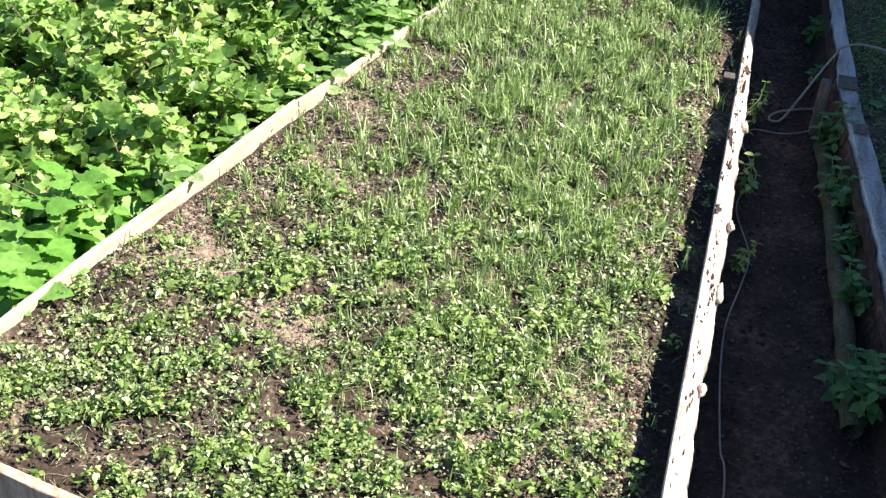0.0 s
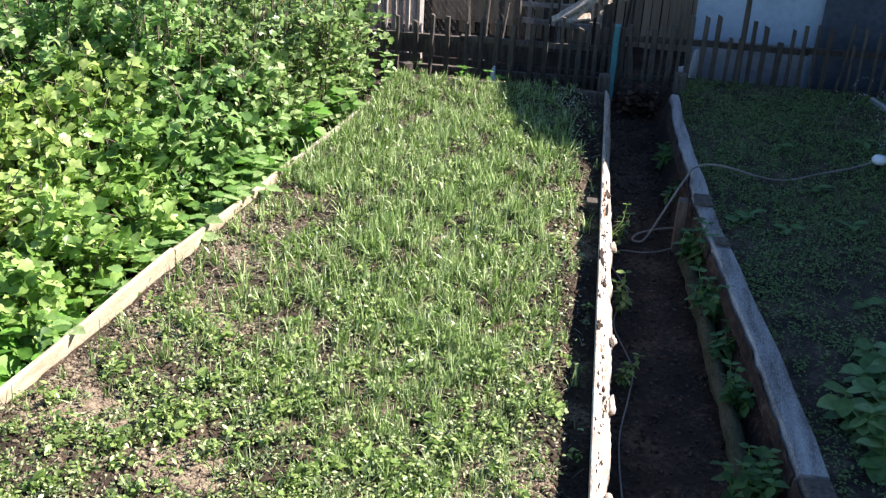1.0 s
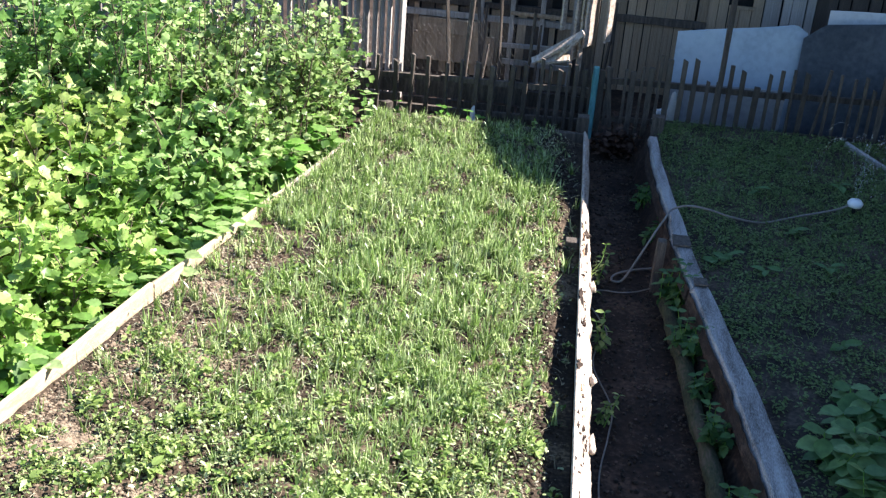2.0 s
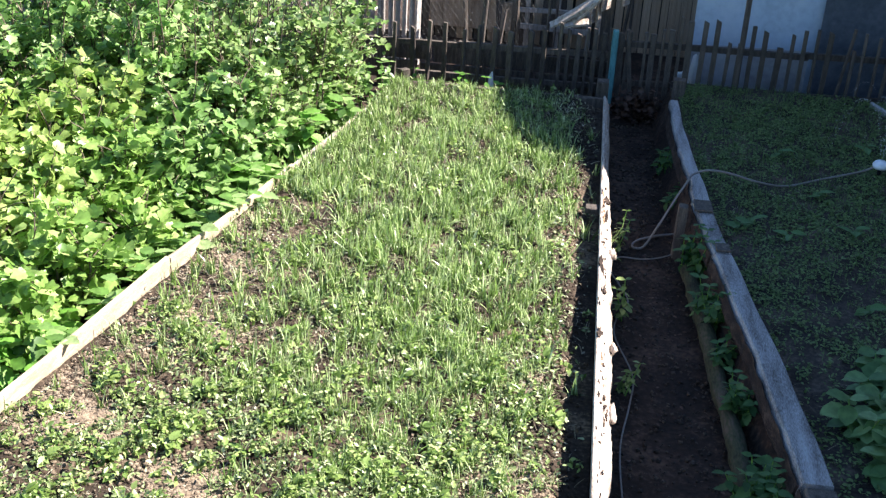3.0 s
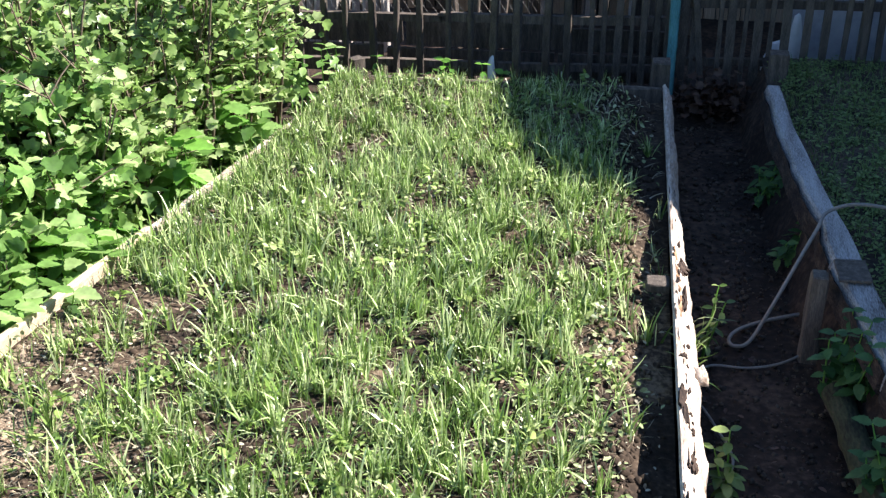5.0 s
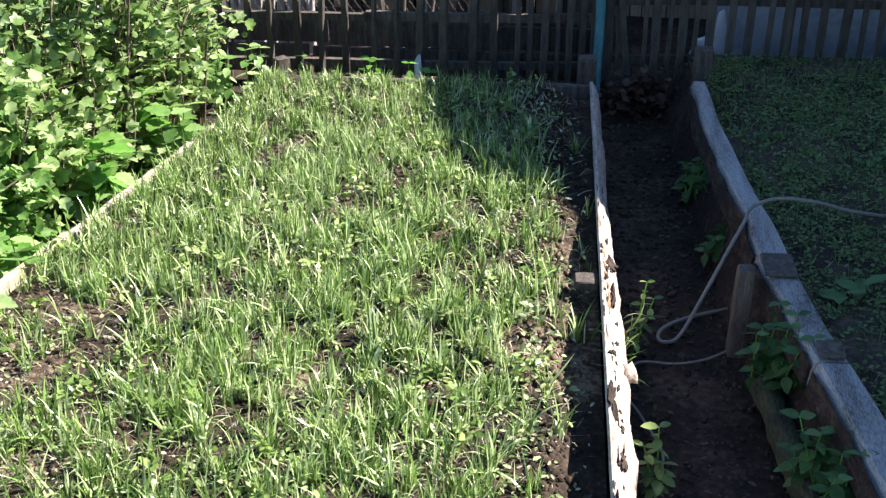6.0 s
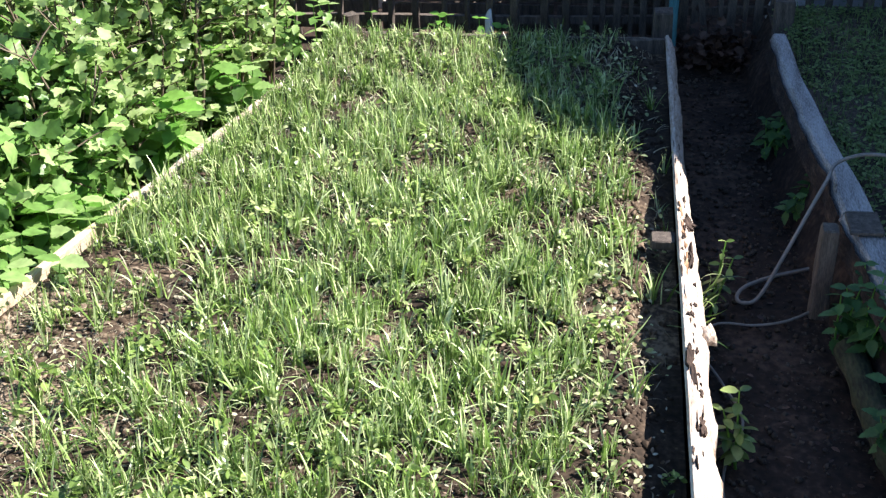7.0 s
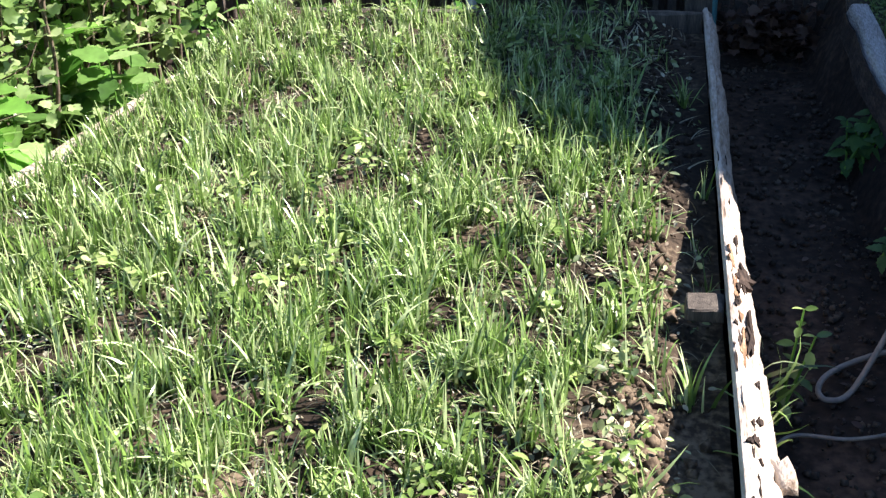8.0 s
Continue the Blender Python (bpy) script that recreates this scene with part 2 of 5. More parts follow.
def worn_box(x0, x1, y0, y1, z0, z1, bevel=0.004, wear=0.002, cuts=0, seed=1):
    """A box with soft, slightly uneven edges."""
    bm = bmesh.new()
    v, f = box(x0, x1, y0, y1, z0, z1)
    vs = [bm.verts.new(p) for p in v]
    for q in f:
        bm.faces.new([vs[i] for i in q])
    bmesh.ops.recalc_face_normals(bm, faces=bm.faces)
    if cuts:
        ax = int(np.argmax([x1 - x0, y1 - y0, z1 - z0]))
        long = [e for e in bm.edges if abs((e.verts[0].co - e.verts[1].co)[ax]) > 1e-6]
        bmesh.ops.subdivide_edges(bm, edges=long, cuts=cuts, use_grid_fill=True)
    sharp = [e for e in bm.edges if e.is_manifold and e.calc_face_angle() > 0.5]
    if bevel:
        bmesh.ops.bevel(bm, geom=sharp, offset=bevel, segments=1, affect="EDGES")
    r = random.Random(seed)
    for q in bm.verts:
        q.co += Vector((r.uniform(-wear, wear), r.uniform(-wear, wear), r.uniform(-wear, wear)))
    me = bpy.data.meshes.new("worn_box")
    bm.to_mesh(me)
    bm.free()
    return me


def tube(points, radii, n=6):
    """A round, tapering tube through the points, as (v, quads)."""
    pts = [Vector(p) for p in points]
    v, f = [], []
    for i, p in enumerate(pts):
        d = (pts[min(i + 1, len(pts) - 1)] - pts[max(i - 1, 0)]).normalized()
        a = d.orthogonal().normalized() if i == 0 else (a - d * a.dot(d)).normalized()
        b = d.cross(a)
        r = radii if isinstance(radii, (int, float)) else radii[i]
        for k in range(n):
            w = 2 * math.pi * k / n
            v.append(p + (a * math.cos(w) + b * math.sin(w)) * r)
    for i in range(len(pts) - 1):
        for k in range(n):
            f.append((i * n + k, i * n + (k + 1) % n, (i + 1) * n + (k + 1) % n, (i + 1) * n + k))
    return v, f


def spline(points, steps=8):
    """Smooth points through the given ones."""
    p = [Vector(q) for q in points]
    p = [2 * p[0] - p[1]] + p + [2 * p[-1] - p[-2]]
    out = []
    for i in range(1, len(p) - 2):
        for s in range(steps):
            t = s / steps
            a, b, c, d = p[i - 1], p[i], p[i + 1], p[i + 2]
            out.append(0.5 * ((2 * b) + (c - a) * t + (2 * a - 5 * b + 4 * c - d) * t * t + (3 * b - a - 3 * c + d) * t ** 3))
    return out + [p[-2]]


def turns(n, tilt, r=None):
    """N random turns: any heading, leaning up to tilt (radians, array or number)."""
    r = r or rng
    h, l, s = r.uniform(0, 2 * np.pi, n), np.abs(r.normal(0, 1, n)) * tilt, r.uniform(0, 2 * np.pi, n)
    ax = np.stack([np.cos(h), np.sin(h), 0 * h], -1)
    c, si = np.cos(l), np.sin(l)
    K = np.zeros((n, 3, 3))
    K[:, 0, 2], K[:, 1, 2], K[:, 2, 0], K[:, 2, 1] = ax[:, 1], -ax[:, 0], -ax[:, 1], ax[:, 0]
    I = np.eye(3)[None]
    R = I + si[:, None, None] * K + (1 - c)[:, None, None] * (K @ K)
    Z = np.zeros((n, 3, 3))
    Z[:, 0, 0], Z[:, 0, 1], Z[:, 1, 0], Z[:, 1, 1], Z[:, 2, 2] = np.cos(s), -np.sin(s), np.sin(s), np.cos(s), 1
    return R @ Z


# ---- the lie of the land ----
BED_Y0, BED_Y1 = -0.79, 5.16


def left_x(y):
    return -1.932 + 0.219 * (np.asarray(y) - 3.0)


def left_z(y):
    return 0.346 - 0.037 * (np.asarray(y) - 3.0)


def end_y(x):
    """The line of the board that closes the bed at the near end."""
    return -0.766 + -0.175 * np.asarray(x)


def bed_z(x, y):
    """The soil: low beside the bleached plank, rising gently towards the fence and up to the fresh boards."""
    x, y = np.asarray(x), np.asarray(y)
    u = np.clip(x / left_x(y), 0, 1)
    base = np.clip(0.215 + np.where(y < 3.0, 0.022, 0.030) * (y - 3.0), 0.13, 0.285)
    rise = np.maximum(0, left_z(y) - np.interp(y, [2.0, 3.8], [0.068, 0.042]) - base)
    near = np.clip((0.19 + 0.05 * wave(0 * x, y, 2.0) + x) / 0.14, 0, 1)
    z = base + rise * u ** 2.2 + 0.012 * wave(x, y, 2.2) + 0.007 * wave(x, y, 9) - np.interp(y, [1.0, 3.0], [0.030, 0.055]) * near
    return np.where(y < end_y(x) + 0.015, -0.06, z)


# the slab planks' inner and outer edges beside the path
INN = ([-2.5, 1.0, 1.55, 2.3, 2.97, 3.25, 3.8, 3.92, 4.34, 5.2], [1.19, 0.865, 0.803, 0.715, 0.625, 0.585, 0.525, 0.535, 0.492, 0.455])
OUT = ([-2.5, 1.0, 1.4, 1.9, 2.4, 3.05, 3.22, 3.57, 3.96, 4.45, 5.2], [1.34, 0.99, 0.946, 0.880, 0.810, 0.71, 0.68, 0.645, 0.605, 0.558, 0.512])


def right_z(x, y):
    return 0.235 + 0.015 * wave(x, y, 1.7, 2.0) + 0.008 * wave(x, y, 7, 1.0)


def sheet(name, x0f, x1f, y0, y1, zf, nx, ny):
    ys = np.linspace(y0, y1, ny)
    v = []
    for y in ys:
        a, b = x0f(y), x1f(y)
        for x in np.linspace(a, b, nx):
            v.append((x, y, zf(x, y)))
    f = [(j * nx + i, j * nx + i + 1, (j + 1) * nx + i + 1, (j + 1) * nx + i) for j in range(ny - 1) for i in range(nx - 1)]
    return mesh_from(name, v, f)


def ground_z(x, y):
    return -0.01 + 0.012 * wave(x, y, 2.5, 4.0) + 0.006 * wave(x, y, 9, 2.0)


# one ground sheet to the horizon, finer where the garden lies
gx = np.concatenate([[-400, -120, -40, -15], np.linspace(-7, 4, 90), [8, 15, 40, 120, 400]])
gy = np.concatenate([[-400, -120, -40, -12], np.linspace(-4, 11, 120), [15, 40, 120, 400]])
gv = [(x, y, float(ground_z(x, y)) if abs(x) < 8 and -4 <= y <= 11 else -0.01) for y in gy for x in gx]
gn = len(gx)
gf = [(j * gn + i, j * gn + i + 1, (j + 1) * gn + i + 1, (j + 1) * gn + i) for j in range(len(gy) - 1) for i in range(gn - 1)]
solo("ground", mesh_from("ground", gv, gf), DARK_SOIL, "bare dark trodden garden soil", "ground", kind="structure", smooth=True)
solo("bed_soil", sheet("bed_soil", lambda y: left_x(y) + 0.004, lambda y: 0.004, BED_Y0 + 0.02, BED_Y1, bed_z, 90, 220), SOIL,
     "dry crumbly brown soil of the raised bed", "soil", kind="structure", smooth=True)
solo("bed_soil", sheet("bed_soil_right", lambda y: float(np.interp(y, *OUT)) - 0.03, lambda y: 4.06, -2.5, 5.75, right_z, 70, 180), SHADE_SOIL,
     "shaded dark soil of the neighbouring bed", "soil", kind="structure", smooth=True)


# ---- edging boards ----
def edge_board(name, pts, thick, drop, mat, label, wear=0.006, seed=3):
    """A plank standing on edge along the points (x, y, top z), thick towards the outside (-x)."""
    pts = spline(pts, 6)
    r = random.Random(seed)
    v, f = [], []
    prof = [(0, -drop), (0, -0.006), (-0.006, 0), (-thick + 0.006, 0), (-thick, -0.006), (-thick, -drop)]
    for i, p in enumerate(pts):
        n = noise.noise(Vector((p.y * 3, seed, 0))) * wear
        for k, (dx, dz) in enumerate(prof):
            v.append((p.x + dx + n + r.uniform(-1, 1) * 0.0015, p.y, p.z + dz + n * 0.8 + (r.uniform(-1, 1) * 0.002 if dz > -0.05 else 0)))
    m = len(prof)
    for i in range(len(pts) - 1):
        for k in range(m):
            f.append((i * m + k, (i + 1) * m + k, (i + 1) * m + (k + 1) % m, i * m + (k + 1) % m))
    f += [tuple(range(m)), tuple((len(pts) - 1) * m + k for k in reversed(range(m)))]
    me = mesh_from(name, v, f)
    return solo(name, me, mat, label, "board", "edging boards of the bed")


def on_left(y, dx=0.0, dz=0.0):
    return (float(left_x(y)) + dx, y, float(left_z(y)) + dz)


edge_board("edging_board", [on_left(0.16, 0, -0.02), on_left(0.7), on_left(1.4, -0.01), on_left(2.24, -0.025, 0.008)], 0.027, 0.30, NEW_WOOD,
           "fresh yellow sawn plank on edge along the bed", seed=3)
edge_board("edging_board", [on_left(2.242, -0.02, 0.004), on_left(2.9, 0.005, 0.002), on_left(3.57, 0.0, -0.004)], 0.026, 0.32, NEW_WOOD,
           "short fresh yellow sawn plank on edge along the bed", seed=5)
edge_board("edging_board", [on_left(3.572, 0.004, -0.012), on_left(4.2, 0.015, -0.008), on_left(4.7, 0.012, -0.012), on_left(5.16, 0.0, -0.03)], 0.024, 0.34, PALE_WOOD,
           "long pale sawn plank on edge, half hidden by grass", seed=8)


def wane_board(name, y0, y1, prof_at, mat, label, step=0.03):
    """A plank with a natural edge: prof_at(y) gives its cross-section as (x, z) pairs."""
    ys = np.arange(y0, y1 + 1e-6, step)
    v, f, m = [], [], 0
    for y in ys:
        pr = prof_at(float(y))
        m = len(pr)
        v += [(x, float(y), z) for x, z in pr]
    for i in range(len(ys) - 1):
        for k in range(m):
            f.append((i * m + k, i * m + (k + 1) % m, (i + 1) * m + (k + 1) % m, (i + 1) * m + k))
    f += [tuple(reversed(range(m))), tuple((len(ys) - 1) * m + k for k in range(m))]
    return mesh_from(name, v, f)


def right_profile(y):
    n1 = noise.noise(Vector((y * 1.6, 0.3, 0)))
    n2 = noise.noise(Vector((y * 7.0, 4.3, 0)))
    n3 = noise.noise(Vector((y * 23.0, 9.1, 0)))
    far = min(1, max(0, (y - 2.4) / 1.8))
    w = (0.088 + 0.018 * n1 + 0.010 * n2 + 0.004 * n3) * (1 - 0.45 * far)
    top = 0.288 + 0.006 * n2 + 0.003 * n3
    n4, n5, n6 = (noise.noise(Vector((y * 38.0, 2.7 + 5 * k, 0))) for k in range(3))
    return [(0.06, -0.05), (0.0, top - 0.010), (0.006, top), (0.016 + 0.006 * n2, top + 0.001), (w * 0.40 + 0.007 * n4, top - 0.010 - 0.010 * n5), (w * 0.62 + 0.006 * n6, top - 0.022 - 0.006 * n3 + 0.011 * n4),
            (w * 0.82 + 0.009 * n5, top - 0.045 + 0.008 * n2 + 0.010 * n6), (w + 0.006 * n4, top - 0.085 + 0.006 * n3), (w + 0.006, top - 0.14), (w * 0.85, 0.05), (w * 0.7, -0.05)]


rb = thing("edging_plank", (0.03, 1.0, 0.0), "sun-bleached plank on edge with dark bark flaking off", "plank", "edging boards of the bed")
part("plank", wane_board("plank", -2.6, 5.23, right_profile, PALE_WOOD, "", 0.012), PALE_WOOD, rb, smooth=False)
# bark left on the natural edge, in uneven patches standing proud
rr = random.Random(11)


def bark_patch(y, ln, wd, k, lift, seed, n=30):
    """A ragged flake lying on face k of the plank's profile, standing a little proud."""
    pr = right_profile(y)
    t = rr.random()
    d = Vector((pr[k + 1][0] - pr[k][0], 0, pr[k + 1][1] - pr[k][1])).normalized()
    nrm = Vector((-d.z, 0, d.x))
    if nrm.z < 0:
        nrm = -nrm
    c = Vector((pr[k][0] * (1 - t) + pr[k + 1][0] * t, y, pr[k][1] * (1 - t) + pr[k + 1][1] * t)) + nrm * 0.0005
    ring = []
    for i in range(n):
        a = 2 * math.pi * i / n
        u = Vector((math.cos(a), math.sin(a), seed))
        rad = max(0.12, 0.85 + 0.9 * noise.noise(u * 1.4) + 0.55 * noise.noise(u * 4.2) + rr.uniform(-0.14, 0.14))
        ring.append(c + Vector((0, 1, 0)) * (u.x * ln * rad) + d * (u.y * wd * rad + 0.8 * wd * noise.noise(Vector((u.x * 2, seed, 3)))))
    v = [p - nrm * 0.004 for p in ring] + [p + nrm * lift * rr.uniform(0.6, 1.2) for p in ring]
    return v, [(i, (i + 1) % n, n + (i + 1) % n, n + i) for i in range(n)] + [tuple(range(n, 2 * n))]


def patches(sets):
    v, f = [], []
    for a, b in sets:
        o = len(v)
        v += a
        f += [tuple(i + o for i in q) for q in b]
    return mesh_from("bark", v, f)


flakes = []
# Small dark flakes also stand in for shaded pits in the wood.
for i in range(64):
    flakes.append(bark_patch(rr.uniform(-0.4, 3.9), rr.uniform(0.006, 0.024), rr.uniform(0.002, 0.007), rr.choice([3, 3, 4, 4]), rr.uniform(0.002, 0.005), i * 1.7, 18))
for i in range(40):
    flakes.append(bark_patch(rr.uniform(-0.8, 4.2), rr.uniform(0.006, 0.045), rr.uniform(0.001, 0.003), rr.choice([2, 3, 4]), 0.002, 60 + i * 1.3, 12))
for y, ln, wd, k in ((3.60, 0.045, 0.022, 4), (3.38, 0.07, 0.009, 4), (2.80, 0.09, 0.014, 3), (2.55, 0.05, 0.010, 4), (2.12, 0.04, 0.010, 3), (1.50, 0.05, 0.010, 5)):
    flakes.append(bark_patch(y, ln, wd, k, 0.005, y * 5))
tagged(part("bark", patches(flakes), BARK, rb, "dark brown bark remnants, some standing in for shaded pits"), kind="stuff")
flakes = [bark_patch(y, ln, w, 3, 0.0022, y * 3 + 1) for y, ln, w in ((3.50, 0.08, 0.012), (3.66, 0.06, 0.010), (3.33, 0.06, 0.008), (1.9, 0.05, 0.006))]
tagged(part("inner_bark", patches(flakes), INNER_BARK, rb, "orange-brown inner bark"), kind="stuff")


def lump(c, size, seed, squash=(1, 1, 1)):
    """An uneven rounded lump."""
    bm = bmesh.new()
    bmesh.ops.create_icosphere(bm, subdivisions=2, radius=1)
    for q in bm.verts:
        n = 1 + 0.6 * noise.noise(q.co * 1.3 + Vector((seed, 0, 0)))
        q.co = Vector((q.co.x * squash[0], q.co.y * squash[1], q.co.z * squash[2])) * n * size + Vector(c)
    me = bpy.data.meshes.new("lump")
    bm.to_mesh(me)
    bm.free()
    return me


for c, s, q in (((0.080, 3.01, 0.236), 0.034, (0.7, 1, 0.9)), ((0.090, 2.08, 0.228), 0.026, (0.7, 1.3, 0.9)), ((0.088, 1.55, 0.222), 0.030, (0.7, 2.0, 0.9)), ((0.082, 0.90, 0.23), 0.022, (0.8, 1.6, 0.8))):
    part("knot", lump(c, s, c[1], q), PALE_WOOD, rb, smooth=True)


# slab planks along the path's other side: flat grey top, bark on the path side
def slab_profile(inner, outer, drop, seed):
    def prof(y):
        n1, n2 = noise.noise(Vector((y * 2.2, seed, 0))), noise.noise(Vector((y * 9, seed + 3, 0)))
        a = float(np.interp(y, *inner)) + 0.010 * n1 + 0.005 * n2
        b = float(np.interp(y, *outer)) + 0.010 * n1
        top = 0.300 + 0.006 * n1
        return [(b, top - drop), (b, top - 0.006), (b - 0.006, top), (a + 0.008, top), (a, top - 0.008), (a - 0.012 + 0.008 * n2, top - 0.045), (a - 0.012 + 0.01 * n1, top - 0.09), (a + 0.01, top - drop)]
    return prof


for y0, y1, drop, sd, text in ((-2.5, 1.12, 0.17, 11.0, "dark brown slab with rough bark and a frayed end"), (1.13, 3.02, 0.15, 2.0, "weathered grey slab plank with ragged bark along the path"), (3.03, 3.66, 0.13, 5.0, "grey slab plank with a dark stained end"),
                               (3.67, 5.24, 0.14, 8.0, "narrow grey slab plank with a wavy natural edge")):
    sp = thing("slab_plank", (0.65, (y0 + y1) / 2, 0.15), text, "plank", "slab planks beside the path")
    part("plank", wane_board("plank", y0, y1, slab_profile(INN, OUT, drop, sd), SLAB_WOOD, ""), OLD_WOOD if y0 < 0 else SLAB_WOOD, sp)
    bs = slab_profile(INN, OUT, drop, sd)

    def bark_prof(y, bs=bs):
        p = bs(y)
        g = 0.007 * noise.noise(Vector((y * 15, 2.2, 0)))
        return [(p[4][0] - 0.018 + g, p[4][1] - 0.004 - 0.014 * abs(noise.noise(Vector((y * 6, 7.7, 0))))), (p[5][0] + 0.006, p[5][1] + 0.010), (p[6][0] + 0.004, p[6][1]), (p[7][0] + 0.004, p[7][1] + 0.005), (p[7][0] - 0.010 + g, p[7][1] - 0.005), (p[6][0] - 0.018 + g, p[6][1])]
    part("bark", wane_board("bark", y0 + 0.01, y1 - 0.01, bark_prof, BARK, ""), BARK, sp, "rough brown bark")
# the bank below the slab, and a thin log against it
def bank_z(x, y):
    return -0.02 + 0.24 * np.clip((x - float(np.interp(y, *INN)) + 0.07) / 0.11, 0, 1) + 0.02 * wave(x * 3, y, 4)


solo("soil_bank", sheet("soil_bank", lambda y: float(np.interp(y, *INN)) - 0.09, lambda y: float(np.interp(y, *OUT)) - 0.02, -2.5, 5.7, bank_z, 10, 200), DARK_SOIL,
     "crumbling dark soil under the slab planks", "soil", kind="structure", smooth=True)
log_line = spline([(0.70, 1.05, 0.05), (0.675, 1.4, 0.045), (0.66, 1.7, 0.06), (0.62, 2.1, 0.055), (0.59, 2.5, 0.07), (0.555, 2.85, 0.065), (0.52, 3.2, 0.08)], 8)
lv, lf = tube(log_line, [0.044 + 0.012 * noise.noise(Vector((p.y * 5, 1.1, 0))) + 0.005 * noise.noise(Vector((p.y * 17, 3.1, 0))) for p in log_line], 14)
lv = [Vector(p) * (1 + 0.010 * noise.noise(Vector(p) * 30)) for p in lv]
solo("log", mesh_from("log", lv, lf), MOSSY, "mossy old log lying along the foot of the slab", "log", smooth=True)

# near and far ends of the bed
edge_y = worn_box(-2.85, 0.0, -0.04, 0.0, -0.05, 0.36, 0.005, 0.003, 20, 4)
edge_y.transform(Matrix.Translation((0, float(end_y(0)), 0)) @ Matrix.Rotation(math.atan(-0.175), 4, "Z"))
solo("edging_board", edge_y, BROWN_WOOD, "weathered tan plank closing the end of the bed", "board", "edging boards of the bed")
solo("edging_board", worn_box(-1.46, 0.0, 5.165, 5.190, 0.0, 0.288, 0.005, 0.003, 12, 9), OLD_WOOD, "grey plank closing the far end of the bed", "board", "edging boards of the bed")


def stake(x, y, z0, z1, w, mat, label, seed, name="stake"):
    return solo(name, worn_box(x - w / 2, x + w / 2, y - w / 2, y + w / 2, z0, z1, 0.006, 0.004, 4, seed), mat, label, "stake", "wooden stakes")


corner = worn_box(-0.029, 0.029, -0.029, 0.029, -0.05, 0.35, 0.005, 0.004, 4, 1)
corner.transform(Matrix.Translation((-1.40, 5.235, 0)) @ Matrix.Rotation(radians(40), 4, "Z"))
solo("stake", corner, OLD_WOOD, "squat grey corner stake with a sunlit edge", "stake", "wooden stakes")
stake(-0.01, 5.29, -0.05, 0.375, 0.085, OLD_WOOD, "short square stake at the end of the bleached plank", 2)
stake(0.53, 5.47, -0.05, 0.37, 0.085, OLD_WOOD, "short square stake at the end of the slab plank", 3)
stake(0.472, 3.50, -0.05, 0.335, 0.056, OLD_WOOD, "weathered square stake holding the slab plank", 4)
solo("wood_tab", worn_box(-0.080, -0.002, 3.475, 3.545, 0.235, 0.268, 0.004, 0.002, 2, 5), OLD_WOOD, "small brown wood offcut against the bleached plank", "offcut")
# Thin dark pieces added in place of the slab's dark stains.
for x0, x1, y0, y1 in ((0.535, 0.640, 3.50, 3.64), (0.628, 0.702, 3.035, 3.12)):
    solo("wood_offcut", worn_box(x0, x1, y0, y1, 0.3045, 0.316, 0.003, 0.002, 2, 6), OLD_WOOD, "flat dark piece standing in for a stain on the slab plank", "offcut")

# ---- unseen house, added beside the garden to throw the shade ----
house = thing("shade_house", (6.5, 3.0, 0.0), "unseen plastered house with grey roofs, added to cast the shade", "house")


def prism(profile, x0, x1):
    """Side profile in (y, z), from x0 to x1."""
    n = len(profile)
    v = [(x0, y, z) for y, z in profile] + [(x1, y, z) for y, z in profile]
    f = [tuple(range(n)), tuple(reversed(range(n, 2 * n)))] + [(i, i + n, (i + 1) % n + n, (i + 1) % n) for i in range(n)]
    return v, f


# Roof line worked back from the edge of the shade on the bed.
SHADE_EAVES = [(5.32, 4.02), (5.40, 4.09), (5.49, 4.19), (5.59, 4.38), (5.83, 4.56), (6.18, 4.70), (6.60, 4.77), (6.80, 4.80), (6.90, 4.45), (14, 4.40)]
part("wall", mesh_from("wall", *prism([(-14, -0.3), (5.318, -0.3), (5.318, 3.80), (-14, 3.80)], 4.05, 9.0)), HOUSE_WALL, house)
part("roof", mesh_from("roof", *prism([(-14.3, 3.80), (5.318, 3.80), (5.318, 3.885), (-14.3, 3.885)], 4.0, 9.2)), ROOFING, house)
part("tall_wall", mesh_from("tall_wall", *prism([(5.32, -0.3), (14, -0.3)] + SHADE_EAVES[::-1], 4.05, 9.0)), HOUSE_WALL, house)
part("tall_roof", mesh_from("tall_roof", *prism([(y, z + 0.002) for y, z in SHADE_EAVES] + [(y, z + 0.04) for y, z in SHADE_EAVES[::-1]], 4.0, 9.2)), ROOFING, house)

# ---- picket fence ----
fence = thing("picket_fence", (0.0, 5.80, 0.0), "old dark picket fence of uneven thin slats", "fence")


def fence_y(x):
    return 5.77 + 0.05 * x


r = random.Random(5)
picket_meshes = []
for i in range(5):
    w, tip = 0.010 + 0.0028 * i, (0.0, 0.008, 0.0, 0.014, 0.004)[i]
    me = worn_box(-w, w, -0.011, 0.011, 0, 1.0, 0.002, 0.0015, 5, 20 + i)
    for q in me.vertices:
        if q.co.z > 0.9:
            q.co.z -= tip * (1 + q.co.x / w)
    me.materials.append(OLD_WOOD)
    picket_meshes.append(me)
x = -2.5
